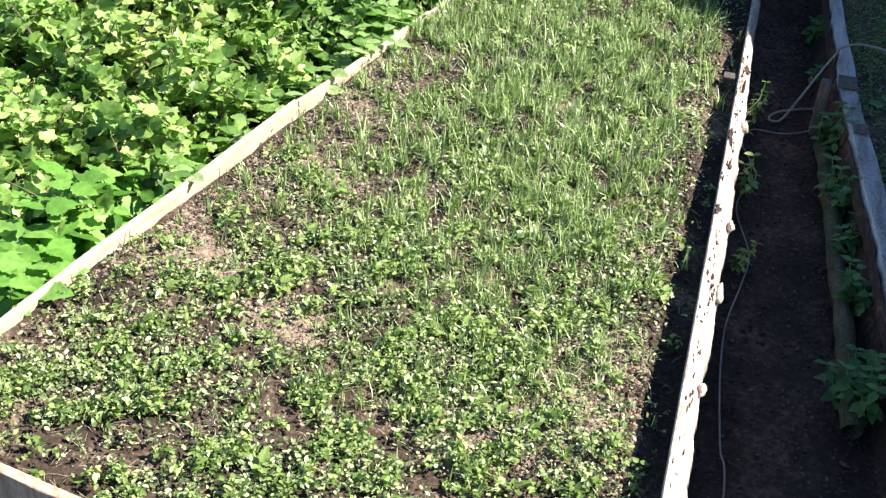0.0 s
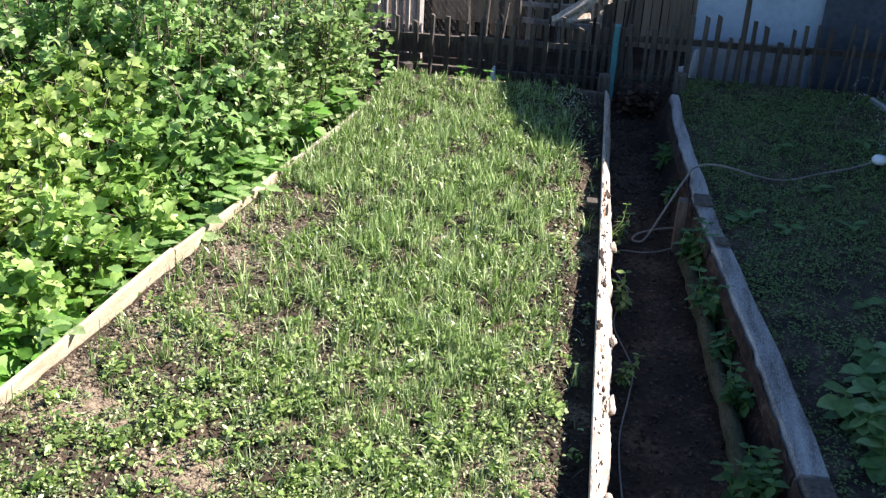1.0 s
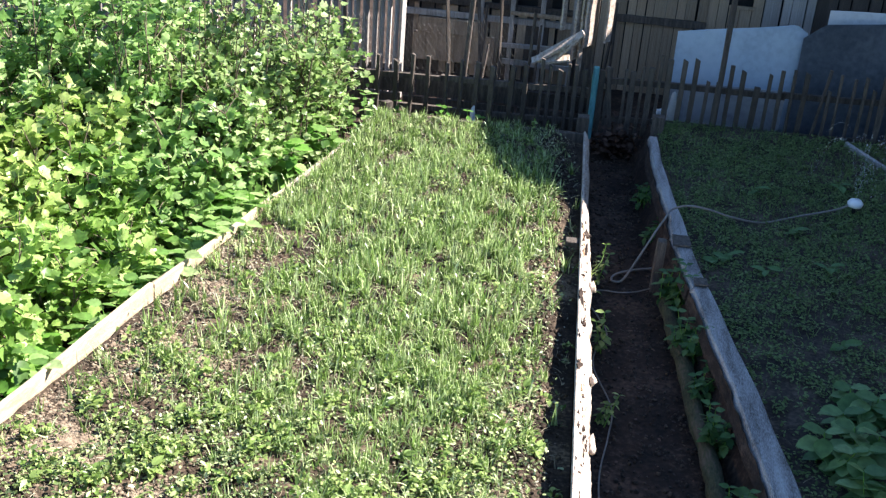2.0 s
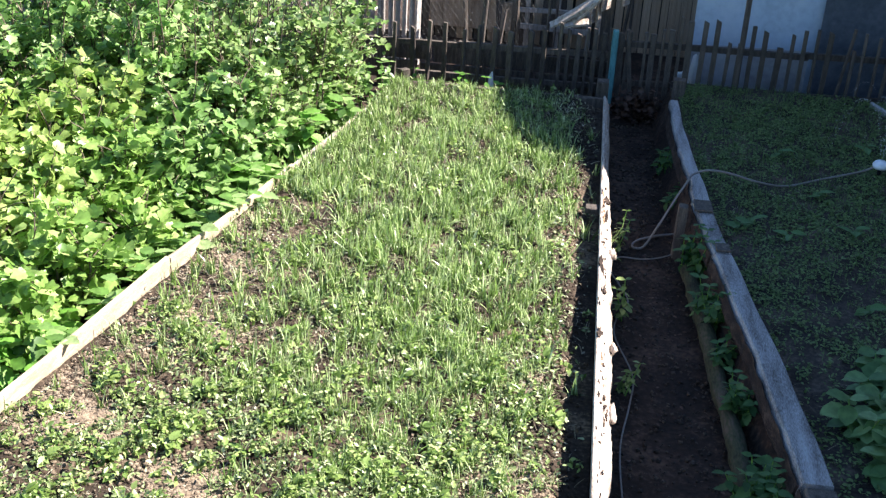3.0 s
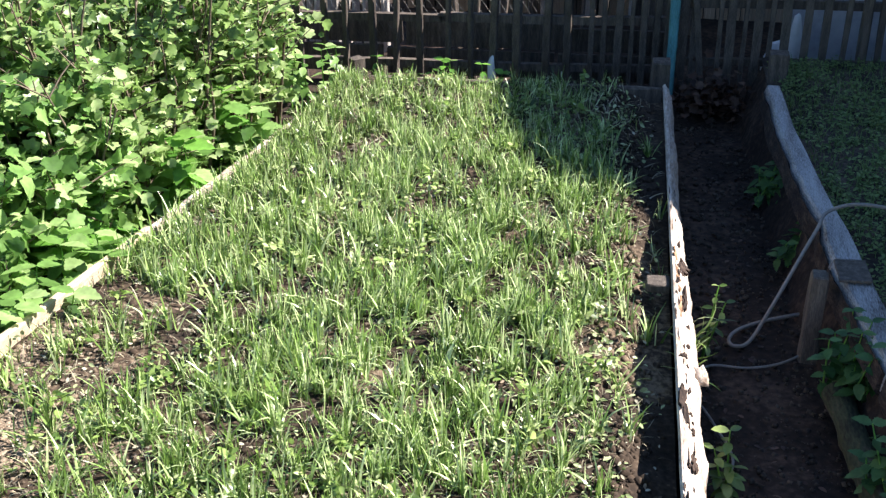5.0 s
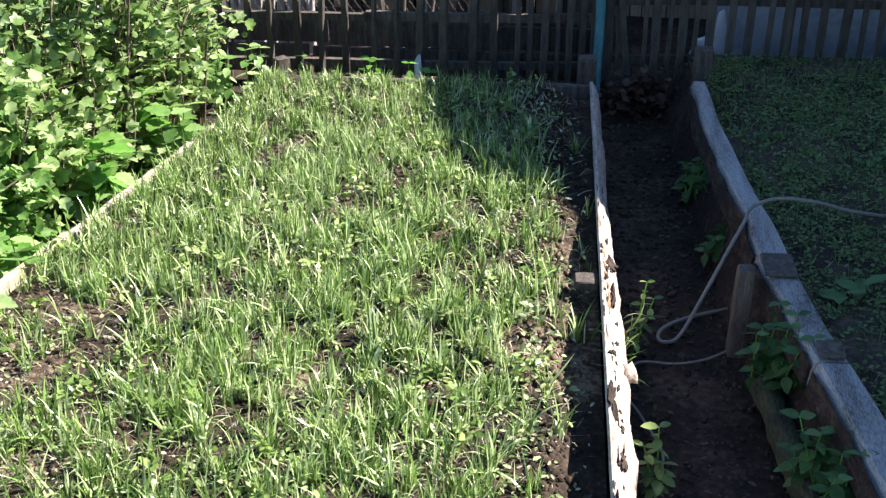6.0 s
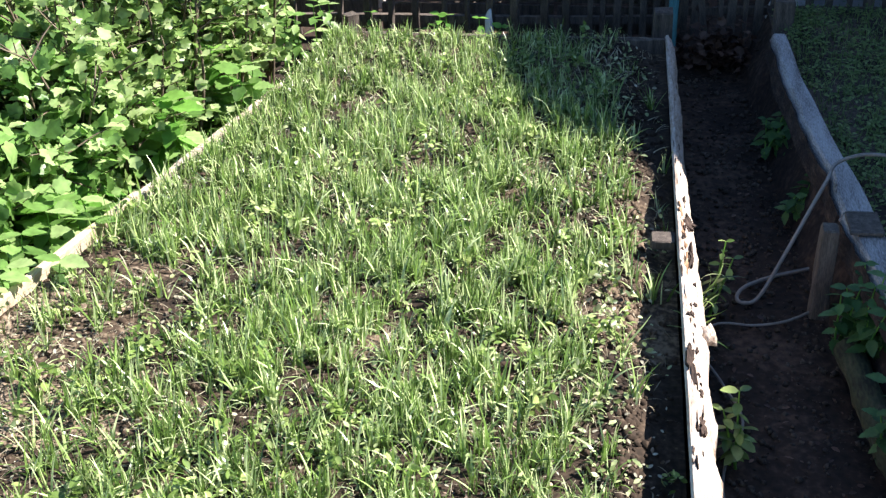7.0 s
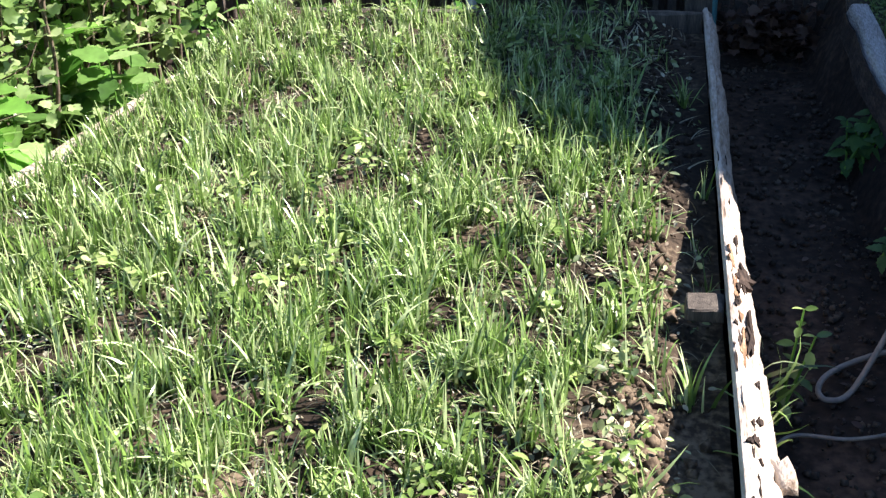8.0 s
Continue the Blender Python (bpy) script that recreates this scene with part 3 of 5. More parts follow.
while x < 2.9:
    lefty = x < -0.35
    tall = r.uniform(0.62, 0.70) if not lefty else r.uniform(0.48, 0.54)
    if -0.35 < x < 0.5:
        tall = r.uniform(0.50, 0.60)
    if 0.85 < x < 0.95 or 1.15 < x < 1.25 or (x > 1.5 and r.random() < 0.4):
        tall -= 0.12
    ob = part("picket", r.choice(picket_meshes), OLD_WOOD, fence)
    yy = fence_y(x)
    ob.matrix_parent_inverse = Matrix.Identity(4)
    ob.location = (x, yy - 5.80 - 0.012, 0.03)
    ob.rotation_euler = (radians(r.uniform(-2, 2)), radians(r.uniform(-1.0, 1.0) if r.random() > 0.03 else r.uniform(-11, 11)), radians(r.uniform(-34, -16) if lefty else r.uniform(-8, 8)))
    ob.scale = (1, 1, tall)
    x += r.uniform(0.10, 0.145) if lefty else r.uniform(0.05, 0.07) if x < 0.5 else r.uniform(0.07, 0.10)
for a, b, z, h in ((-2.6, -1.05, 0.365, 0.036), (-1.08, 0.08, 0.372, 0.042), (0.04, 1.45, 0.462, 0.042), (1.4, 2.9, 0.475, 0.042), (-2.6, 0.08, 0.13, 0.036), (0.04, 2.9, 0.17, 0.036)):
    n = 8
    v, f = [], []
    for i in range(n + 1):
        xx = a + (b - a) * i / n
        yy = fence_y(xx) + 0.004
        s = 0.006 * math.sin(3 * xx)
        v += [(xx, yy, z + s), (xx, yy + 0.03, z + s), (xx, yy + 0.03, z + h + s), (xx, yy, z + h + s)]
    for i in range(n):
        for k in range(4):
            f.append((i * 4 + k, (i + 1) * 4 + k, (i + 1) * 4 + (k + 1) % 4, i * 4 + (k + 1) % 4))
    f += [(0, 1, 2, 3), (n * 4 + 3, n * 4 + 2, n * 4 + 1, n * 4)]
    part("rail", mesh_from("rail", v, f), OLD_WOOD, fence)
for px, py, w, z1, mat, text in ((0.955, 5.77, 0.038, 1.22, OLD_WOOD, "tall dark fence post"), (0.052, 5.70, 0.044, 0.61, TEAL, "post with worn teal paint")):
    part("post", worn_box(px - w / 2, px + w / 2, py - w / 2, py + w / 2, -0.1, z1, 0.006, 0.003, 6, 31), mat, fence, text)

# low dark boards nailed behind the pickets
for i, (a, b, z0, z1) in enumerate(((-2.5, -1.40, 0.03, 0.18), (-2.5, -1.30, 0.19, 0.335), (-1.38, -0.52, 0.03, 0.17), (-1.28, -0.48, 0.18, 0.33), (-0.50, 0.0, 0.03, 0.17), (-0.46, 0.02, 0.18, 0.30))):
    part("board", worn_box(a, b, 5.88 + 0.012 * (i % 2), 5.898 + 0.012 * (i % 2), z0, z1, 0.003, 0.003, 8, 120 + i), OLD_WOOD, fence)

# ---- wire netting on poles behind the fence ----
net = thing("wire_netting", (-1.2, 8.3, 0.0), "sagging chain-link netting on old poles", "netting")
for px, w, z1, lean in ((-1.17, 0.05, 1.45, 0.03), (-0.57, 0.03, 1.16, 0.012), (-2.35, 0.045, 1.4, -0.02)):
    v, f = tube([(px - lean, 8.25, -0.1), (px, 8.25, z1 * 0.5), (px + lean, 8.25, z1)], w / 2, 8)
    part("pole", mesh_from("pole", v, f), OLD_WOOD, net, smooth=True)
v, f = [], []
for s in (1, -1):
    for i in range(-14, 46):
        x0 = -2.4 + i * 0.052
        if s > 0 and i % 2:
            continue
        pts = []
        for k in range(9):
            z = 0.30 + 0.72 * k / 8
            xx = x0 + s * (z - 0.30) * 0.62 + (0.40 if s < 0 else 0)
            if -2.35 < xx < -0.5:
                sag = 0.05 * math.sin((xx + 2.35) * 2.6) + 0.02 * math.sin(7 * xx)
                pts.append((xx, 8.22 + 0.02 * math.sin(5 * xx + z * 4), z - sag))
        if len(pts) > 1:
            a, b = tube(pts, 0.0008 if s < 0 else 0.0006, 3)
            o = len(v)
            v += a
            f += [tuple(q + o for q in t) for t in b]
part("mesh", mesh_from("mesh", v, f), WIRE, net, "thin grey wire mesh")

net.location, net.scale = (-0.94, 5.95, 0.03), (0.785, 0.6, 0.75)

# ---- lit post with boards ----
gp = thing("gate_post", (-0.02, 8.3, 0.0), "thick old post with pale boards nailed on", "post")
part("post", worn_box(-0.085, 0.03, 8.26, 8.34, -0.1, 1.9, 0.006, 0.004, 8, 41), OLD_WOOD, gp)
# Boards turned to the sun; pale wood adds to their sunlit look.
for x0, w, z0, yaw, sd0 in ((-0.16, 0.12, 0.72, -64, 42), (-0.05, 0.16, 0.86, -60, 43), (-0.11, 0.07, 0.60, -58, 46), (0.13, 0.11, 0.92, -62, 47), (-0.30, 0.07, 1.0, -60, 48)):
    me = worn_box(-w / 2, w / 2, -0.012, 0.012, z0, 1.9, 0.004, 0.003, 8, sd0)
    me.transform(Matrix.Translation((x0, 8.20, 0)) @ Matrix.Rotation(radians(-yaw), 4, "Z"))
    part("board", me, PALE_WOOD, gp, "board turned to the sun, pale for its sunlit look")
# Braces take the same pale wood for sunlit brightness.
for i, (a, b, w) in enumerate((((-0.48, 8.00, 0.76), (-0.10, 8.00, 1.04), 0.15), ((-0.46, 7.94, 0.74), (-0.20, 7.94, 0.80), 0.10), ((-0.34, 7.96, 0.78), (-0.10, 7.96, 1.06), 0.09), ((-0.55, 7.98, 0.72), (-0.16, 7.98, 0.96), 0.08))):
    d = Vector(b) - Vector(a)
    me = worn_box(0, d.length, -w / 2, w / 2, -0.012, 0.012, 0.003, 0.002, 4, 44 + i)
    me.transform(Matrix.Translation(a) @ Matrix.Rotation(-math.atan2(d.z, d.x), 4, "Y") @ Matrix.Rotation(radians(8 + 6 * i), 4, "X"))
    part("brace", me, PALE_WOOD, gp, "pale slanting board")

gp.location, gp.scale = (-0.01, 6.02, 0.02), (0.78, 0.7, 0.765)

# ---- shed behind ----
shed = thing("shed", (0.0, 9.7, 0.0), "ramshackle brown plank shed with dark openings", "shed")
# Black sheet paints in the shade behind the planks and openings.
part("backing", worn_box(-2.1, 3.9, 9.75, 9.80, -0.1, 1.95, 0.0, 0.0, 0, 51), BLACK, shed, "black panel standing in for the shade inside the shed")
plank_meshes = []
for i in range(4):
    me = worn_box(-0.5, 0.5, -0.012, 0.012, 0, 1, 0.003, 0.0, 0, 60 + i)
    me.materials.append(BROWN_WOOD)
    plank_meshes.append(me)


def plank(parent, x, w, y, z0, z1, mats=None, tilt=0.0, name="plank"):
    ob = new(name, r.choice(plank_meshes) if mats is None else r.choice(mats))
    ob.parent = parent
    ob.location = (x - parent.location.x, y - parent.location.y, z0)
    ob.scale = (w, 1, z1 - z0)
    ob.rotation_euler = (0, radians(tilt), 0)
    return ob


grey_planks = []
for i in range(3):
    me = worn_box(-0.5, 0.5, -0.012, 0.012, 0, 1, 0.003, 0.0, 0, 70 + i)
    me.materials.append(SLAT_WOOD)
    grey_planks.append(me)
dark_planks = []
for i in range(3):
    me = worn_box(-0.5, 0.5, -0.012, 0.012, 0, 1, 0.003, 0.0, 0, 80 + i)
    me.materials.append(OLD_WOOD)
    dark_planks.append(me)
x = -2.05
while x < 0.05:
    w = r.uniform(0.07, 0.12)
    opening = any(a < x + w / 2 < b for a, b in ((-1.17, -0.97), (-0.82, -0.62), (-0.46, -0.24)))
    kind = dark_planks if r.random() < 0.45 else None
    plank(shed, x + w / 2, w - r.uniform(0.006, 0.018), 9.70, 0.0, 0.93 - r.uniform(0, 0.02), kind, r.uniform(-1, 1))
    if not opening:
        plank(shed, x + w / 2, w - 0.010, 9.702, 0.95, 1.25, kind, r.uniform(-1, 1))
    x += w
x = 0.06
while x < 1.76:
    w = r.uniform(0.08, 0.13)
    if not 1.45 < x + w / 2 < 1.66:
        plank(shed, x + w / 2, w - r.uniform(0.004, 0.014), 9.70, 0.0, 2.0, None, r.uniform(-0.7, 0.7))
    else:
        plank(shed, x + w / 2, w - 0.006, 9.70, 0.0, 1.19)
    x += w
while x < 2.27:
    w = r.uniform(0.07, 0.11)
    plank(shed, x + w / 2, w - 0.006, 9.69, 0.0, 1.5, grey_planks, r.uniform(-0.7, 0.7))
    x += w
while x < 3.85:
    w = r.uniform(0.09, 0.13)
    plank(shed, x + w / 2, w - 0.006, 9.69, 0.0, 2.0, dark_planks, r.uniform(-0.7, 0.7))
    x += w
for a, b, z0, z1, yy, mat in ((-2.1, 0.05, 1.25, 1.42, 9.64, BROWN_WOOD), (-2.1, 0.0, 0.78, 0.85, 9.66, SLAT_WOOD), (0.16, 1.21, 0.93, 1.01, 9.65, OLD_WOOD), (-2.1, -0.1, 0.93, 0.99, 9.655, OLD_WOOD)):
    part("beam", worn_box(a, b, yy, yy + 0.04, z0, z1, 0.005, 0.003, 8, 90), mat, shed)
for a, b_, z0, z1, yy, mat, tl in ((-1.95, -1.05, 0.30, 0.62, 9.60, BROWN_WOOD, 0), (-0.95, -0.2, 0.36, 0.42, 9.55, SLAT_WOOD, 1.5), (-1.0, -0.15, 0.56, 0.61, 9.50, SLAT_WOOD, -1), (-0.9, -0.35, 0.90, 0.94, 9.6, BROWN_WOOD, 0.5), (-1.9, -1.2, 0.62, 0.79, 9.58, BROWN_WOOD, 0.4)):
    me = worn_box(a, b_, yy, yy + 0.03, z0, z1, 0.004, 0.003, 6, 96)
    me.transform(Matrix.Translation((a, 0, z0)) @ Matrix.Rotation(radians(tl), 4, "Y") @ Matrix.Translation((-a, 0, -z0)))
    part("board", me, mat, shed)
for xx in (-1.22, -0.88, -0.55, -0.2):
    part("upright", worn_box(xx - 0.025, xx + 0.025, 9.62, 9.65, 0.0, 1.26, 0.004, 0.003, 6, 97), SLAT_WOOD, shed)
wf = part("window", worn_box(1.42, 1.70, 9.66, 9.685, 1.19, 1.225, 0.003, 0.001, 0, 91), BROWN_WOOD, shed, "small dark window in a plank frame")
for q in ((1.42, 1.46, 1.225, 1.38), (1.66, 1.70, 1.225, 1.38), (1.42, 1.70, 1.38, 1.415)):
    part("frame", worn_box(q[0], q[1], 9.66, 9.685, q[2], q[3], 0.003, 0.001, 0, 92), BROWN_WOOD, wf)
part("roof_edge", worn_box(-2.2, 3.95, 9.50, 9.95, 2.0, 2.05, 0.004, 0.004, 10, 93), ROOFING, shed)

shed.location, shed.scale = (0.02, 7.05, -0.12), (0.755, 0.8, 0.76)

r3 = random.Random(91)
for i in range(9):
    x0, y0 = r3.uniform(-1.2, 0.5), r3.uniform(6.25, 6.75)
    ln, tl, w = r3.uniform(0.45, 1.0), r3.uniform(-7, 7), r3.uniform(0.006, 0.013)
    me = worn_box(-w, w, -0.008, 0.008, 0, ln, 0.002, 0.002, 4, 200 + i)
    me.transform(Matrix.Translation((x0, y0, 0.0)) @ Matrix.Rotation(radians(tl), 4, "Y") @ Matrix.Rotation(radians(r3.uniform(-6, 2)), 4, "X") @ Matrix.Rotation(radians(r3.uniform(-60, 60)), 4, "Z"))
    solo("stick", me, OLD_WOOD, "old stick of weathered wood leaning in the yard", "stick", "sticks behind the fence")

# ---- sheets leaning behind the fence ----
def bent_sheet(name, x0, x1, y, z0, ztop, bend, mat, label):
    """A thin sheet, its top edge by ztop(u), bent away at its far end."""
    nx, nz, v, f = 24, 6, [], []
    for side in (0, 0.012):
        for i in range(nx + 1):
            u = i / nx
            for k in range(nz + 1):
                z = z0 + (ztop(u) - z0) * k / nz
                v.append((x0 + (x1 - x0) * u, y + side + bend * u ** 4 + 0.02 * math.sin(4 * u + z), z))
    o, m = (nx + 1) * (nz + 1), nz + 1
    for i in range(nx):
        for k in range(nz):
            q = (i * m + k, (i + 1) * m + k, (i + 1) * m + k + 1, i * m + k + 1)
            f += [q, tuple(o + t for t in reversed(q))]
        f += [(i * m, o + i * m, o + (i + 1) * m, (i + 1) * m), (i * m + nz, (i + 1) * m + nz, o + (i + 1) * m + nz, o + i * m + nz)]
    for i in (0, nx):
        for k in range(nz):
            f.append((i * m + k, i * m + k + 1, o + i * m + k + 1, o + i * m + k))
    return solo(name, mesh_from(name, v, f), mat, label, "sheet", smooth=False)


bent_sheet("painted_sheet", 0.64, 1.60, 6.20, -0.02, lambda u: 0.785 + 0.15 * u - 0.08 * max(0, u - 0.9) * 10 * u, 0.08, SKY_TINTED_SHEET, "large white painted sheet leaning behind the fence, tinted for blue sky light")
# Added grey sheet makes the lower part of the sheet behind it darker.
bent_sheet("grey_board", 0.64, 1.50, 6.12, -0.02, lambda u: 0.41 + 0.025 * u, 0.02, GREY_SHEET, "low blue-grey sheet added to darken the white sheet's lower part")
bent_sheet("grey_sheet", 1.56, 2.80, 6.16, -0.02, lambda u: 0.94 + 0.14 * u - 0.28 * max(0, 0.12 - u) * 3, 0.25, DARK_SHEET, "large dark grey sheet leaning behind the fence")
bent_sheet("painted_sheet", 1.75, 2.80, 6.34, 0.0, lambda u: 1.02 + 0.05 * u, 0.08, WHITE_SHEET, "pale sheet edge standing behind the grey one")
for c, s, q in (((0.565, 5.98, 0.13), 0.08, (0.6, 0.3, 1.5)), ((0.66, 5.92, 0.20), 0.10, (0.4, 0.25, 2.0)), ((-0.82, 5.68, 0.11), 0.036, (0.5, 0.4, 3.0)), ((-0.47, 5.88, 0.08), 0.030, (0.5, 0.4, 1.7))):
    solo("white_bag", lump(c, s, c[0] * 9, q), WHITE_SHEET, "small white scrap standing by the pickets", "scrap", "white scraps by the fence", smooth=True)

# ---- tall slat fence on the far side of the bushes ----
tall = thing("slat_fence", (-3.6, 9.3, 0.0), "tall silvery fence of narrow upright slats", "fence")
x = -7.5
while x < -1.95:
    w = r.uniform(0.05, 0.08)
    slat = plank(tall, x, w, 9.3 + r.uniform(-0.01, 0.01), 0.0, r.uniform(1.45, 1.6), grey_planks, r.uniform(-2.5, 2.5), "slat")
    slat.rotation_euler[2] = radians(r.uniform(55, 72))
    x += w * 0.85 + r.uniform(0.004, 0.03)
for z in (0.4, 1.2):
    part("rail", worn_box(-7.5, -1.95, 9.32, 9.36, z, z + 0.06, 0.004, 0.003, 10, 95), OLD_WOOD, tall)
tall.location, tall.scale = (-2.68, 6.30, -0.08), (0.74, 0.8, 0.74)
solo("backdrop", mesh_from("backdrop", *box(-60, 60, 30, 31, -1, 7)), GROUND, "dark far trees beyond the gardens", "backdrop", kind="structure")

# ---- leaves and plants ----
LOBES = ((0, 0.38), (22, 0.48), (42, 0.47), (64, 0.54), (78, 0.50), (94, 0.42), (110, 0.56), (121, 0.60), (136, 0.51), (150, 0.45), (166, 0.56), (180, 0.66))
LOBES = LOBES + tuple((360 - d, q) for d, q in LOBES[-2:0:-1])
LOBED_V = [(0, 0.5, -0.05)] + [(q * math.sin(math.radians(d)), 0.5 - q * math.cos(math.radians(d)), 0.26 * abs(math.sin(math.radians(d))) * q - 0.30 * (q * math.cos(math.radians(d))) ** 2) for d, q in LOBES]
LOBED_F = [(0, i, i % len(LOBES) + 1) for i in range(1, len(LOBES) + 1)]
OVAL_V = [(0, 0, 0), (0.20, 0.22, 0.05), (0.27, 0.5, 0.07), (0.16, 0.82, 0.03), (0, 1.0, -0.06), (-0.16, 0.82, 0.03), (-0.27, 0.5, 0.07), (-0.20, 0.22, 0.05), (0, 0.5, 0.0)]
OVAL_F = [(8, i, (i + 1) % 8) for i in range(8)]
ROUND_V = [(1.55 * x, y, z) for x, y, z in OVAL_V]
TOOTH = [(0.0, 0.0), (0.20, 0.08), (0.22, 0.18), (0.32, 0.22), (0.30, 0.36), (0.36, 0.42), (0.27, 0.55), (0.29, 0.64), (0.17, 0.76), (0.16, 0.86), (0.0, 1.06)]
NETTLE_V = [(0, 0.45, -0.03)] + [(a, b, 0.12 * a - 0.10 * b * b) for a, b in TOOTH] + [(-a, b, 0.12 * a - 0.10 * b * b) for a, b in TOOTH[-2:0:-1]]
NETTLE_F = [(0, i, i % 20 + 1) for i in range(1, 21)]


def blade(curve, w=0.035, n=5):
    """A grass blade of length 1 that bows over."""
    v, f, a, p = [], [], 0.0, np.array([0.0, 0.0])
    for i in range(n):
        ww = w * (1 - (i / n) ** 1.6)
        v += [(-ww, p[0], p[1]), (ww, p[0], p[1])]
        a += curve / n
        p = p + np.array([math.sin(a), math.cos(a)]) / n
    v.append((0, p[0], p[1]))
    for i in range(n - 1):
        f += [(2 * i, 2 * i + 1, 2 * i + 3), (2 * i, 2 * i + 3, 2 * i + 2)]
    f.append((2 * n - 2, 2 * n - 1, 2 * n))
    return v, f


BLADES = [blade(0.3, 0.031), blade(0.7, 0.033), blade(1.7, 0.030), blade(0.12, 0.026)]


def leaf_cloud(name, tv, tf, pos, size, tilt, r2=None, squash=None):
    rot = turns(len(pos), tilt, r2)
    return many(name, tv, tf, pos, rot, size)


def bush(name, at, height, spread, n_stems, n_leaves, leaf, mat, label, seed, low=0.12, group="", template=(LOBED_V, LOBED_F)):
    """A shrub: bowed stems from one foot with leaves in clusters along them."""
    q = np.random.default_rng(seed)
    ob = thing(name, at, label, "bush", group)
    sets, pos = [], []
    per = n_leaves // n_stems
    for i in range(n_stems):
        a = 2 * math.pi * (i + q.uniform(-0.4, 0.4)) / n_stems
        out = spread * math.sqrt(q.uniform(0.02, 1.0))
        h = height * q.uniform(0.52, 1.20) * (1 - 0.22 * (out / spread) ** 2)
        foot = Vector(at) + Vector((math.cos(a), math.sin(a), 0)) * 0.10 * q.uniform(0.3, 1.3)
        tip = Vector(at) + Vector((math.cos(a) * out, math.sin(a) * out, h))
        mid = foot.lerp(tip, 0.5) + Vector((math.cos(a), math.sin(a), 0)) * out * -0.12 + Vector((q.normal(0, 0.04), q.normal(0, 0.04), 0.08 * h))
        line = spline([foot, mid, tip], 5)
        sets.append(tube(line, [0.009 - 0.0065 * k / (len(line) - 1) for k in range(len(line))], 5))
        # side twigs, each with its own cluster
        for k in range(per // 9):
            t = low + (1 - low) * (q.random() ** 0.8)
            p = line[min(int(t * (len(line) - 1)), len(line) - 1)]
            rad = 0.03 + 0.12 * (1 - abs(2 * t - 1.1)) * q.random()
            d = q.normal(0, 1, 3)
            d /= np.linalg.norm(d)
            c = np.array((p.x + d[0] * rad * 1.3, p.y + d[1] * rad * 1.3, p.z + d[2] * rad * 0.8))
            for e in c + q.normal(0, 1, (9, 3)) * (leaf * 0.48, leaf * 0.48, leaf * 0.42):
                pos.append((e[0], e[1], max(0.04, e[2])))
        for k in range(4):
            t = q.uniform(0.35, 0.95)
            p = line[int(t * (len(line) - 1))]
            e = p + Vector((q.normal(0, 0.10), q.normal(0, 0.10), q.uniform(0.03, 0.16)))
            sets.append(tube([p, p.lerp(e, 0.5) + Vector((0, 0, 0.01)), e], [0.004, 0.003, 0.0015], 4))
            for j in range(5):
                pos.append(tuple(p.lerp(e, q.uniform(0.3, 1.1)) + Vector((q.normal(0, 0.03), q.normal(0, 0.03), q.normal(0, 0.02)))))
    for i in range(n_stems):
        v, f = [], []
        for a, b in sets[i * 5:i * 5 + 5]:
            o = len(v)
            v += a
            f += [tuple(k + o for k in t) for t in b]
        part("stem", mesh_from("stem", v, f), STEM, ob, smooth=True)
    pos = np.array(pos)
    size = leaf * q.uniform(0.4, 1.25, len(pos))
    tagged(part("foliage", leaf_cloud("foliage", *template, pos, size, 1.05, q), mat, ob), kind="stuff")
    return ob


sd = 100
front = [(-2.66, 2.15, 0.60, 0.33), (-3.0, 2.41, 0.75, 0.38), (-3.28, 2.04, 0.84, 0.42), (-2.50, 2.71, 0.58, 0.29), (-2.7, 2.95, 0.74, 0.34), (-3.19, 2.75, 0.91, 0.42), (-3.67, 2.33, 0.96, 0.44), (-2.33, 3.19, 0.59, 0.26),
         (-2.46, 3.44, 0.77, 0.29), (-2.94, 3.27, 0.96, 0.38), (-3.45, 2.91, 1.07, 0.42), (-3.99, 2.63, 1.1, 0.43), (-2.80, 1.70, 0.55, 0.33), (-3.25, 1.56, 0.65, 0.40), (-3.75, 1.65, 0.80, 0.44), (-4.2, 2.15, 1.0, 0.46), (-2.95, 1.05, 0.52, 0.34), (-3.5, 1.05, 0.6, 0.4), (-3.05, 0.45, 0.48, 0.35)]
for x, y, h, s in front:
    bush("currant_bush", (x, y, 0.0), h, s, 16, 880, 0.068, LIME_LEAF if y > 2.4 and x < -2.9 else BRIGHT_LEAF if y < 3.1 else BUSH_LEAF,
         "currant bush with yellowish green lobed leaves" if y > 2.4 and x < -2.9 else "low currant bush with light green lobed leaves", sd, group="currant bushes behind the bed")
    sd += 1
back = [(-2.16, 3.72, 0.76, 0.25), (-2.12, 4.02, 1.10, 0.28), (-2.65, 3.8, 1.16, 0.37), (-3.28, 3.63, 1.21, 0.39), (-3.84, 3.32, 1.31, 0.43), (-2.00, 4.36, 1.20, 0.3), (-2.53, 4.19, 1.34, 0.35), (-3.07, 4.09, 1.33, 0.38), (-3.73, 3.99, 1.33, 0.42),
        (-1.90, 4.74, 1.14, 0.29), (-2.37, 4.63, 1.24, 0.34), (-2.86, 4.6, 1.28, 0.37), (-3.5, 4.51, 1.3, 0.4), (-1.88, 5.12, 0.98, 0.25), (-2.45, 5.08, 1.06, 0.33), (-2.92, 5.01, 1.14, 0.39), (-4.25, 3.61, 1.4, 0.45), (-4.2, 4.4, 1.4, 0.45), (-3.67, 4.96, 1.0, 0.42), (-4.6, 2.9, 1.2, 0.5)]
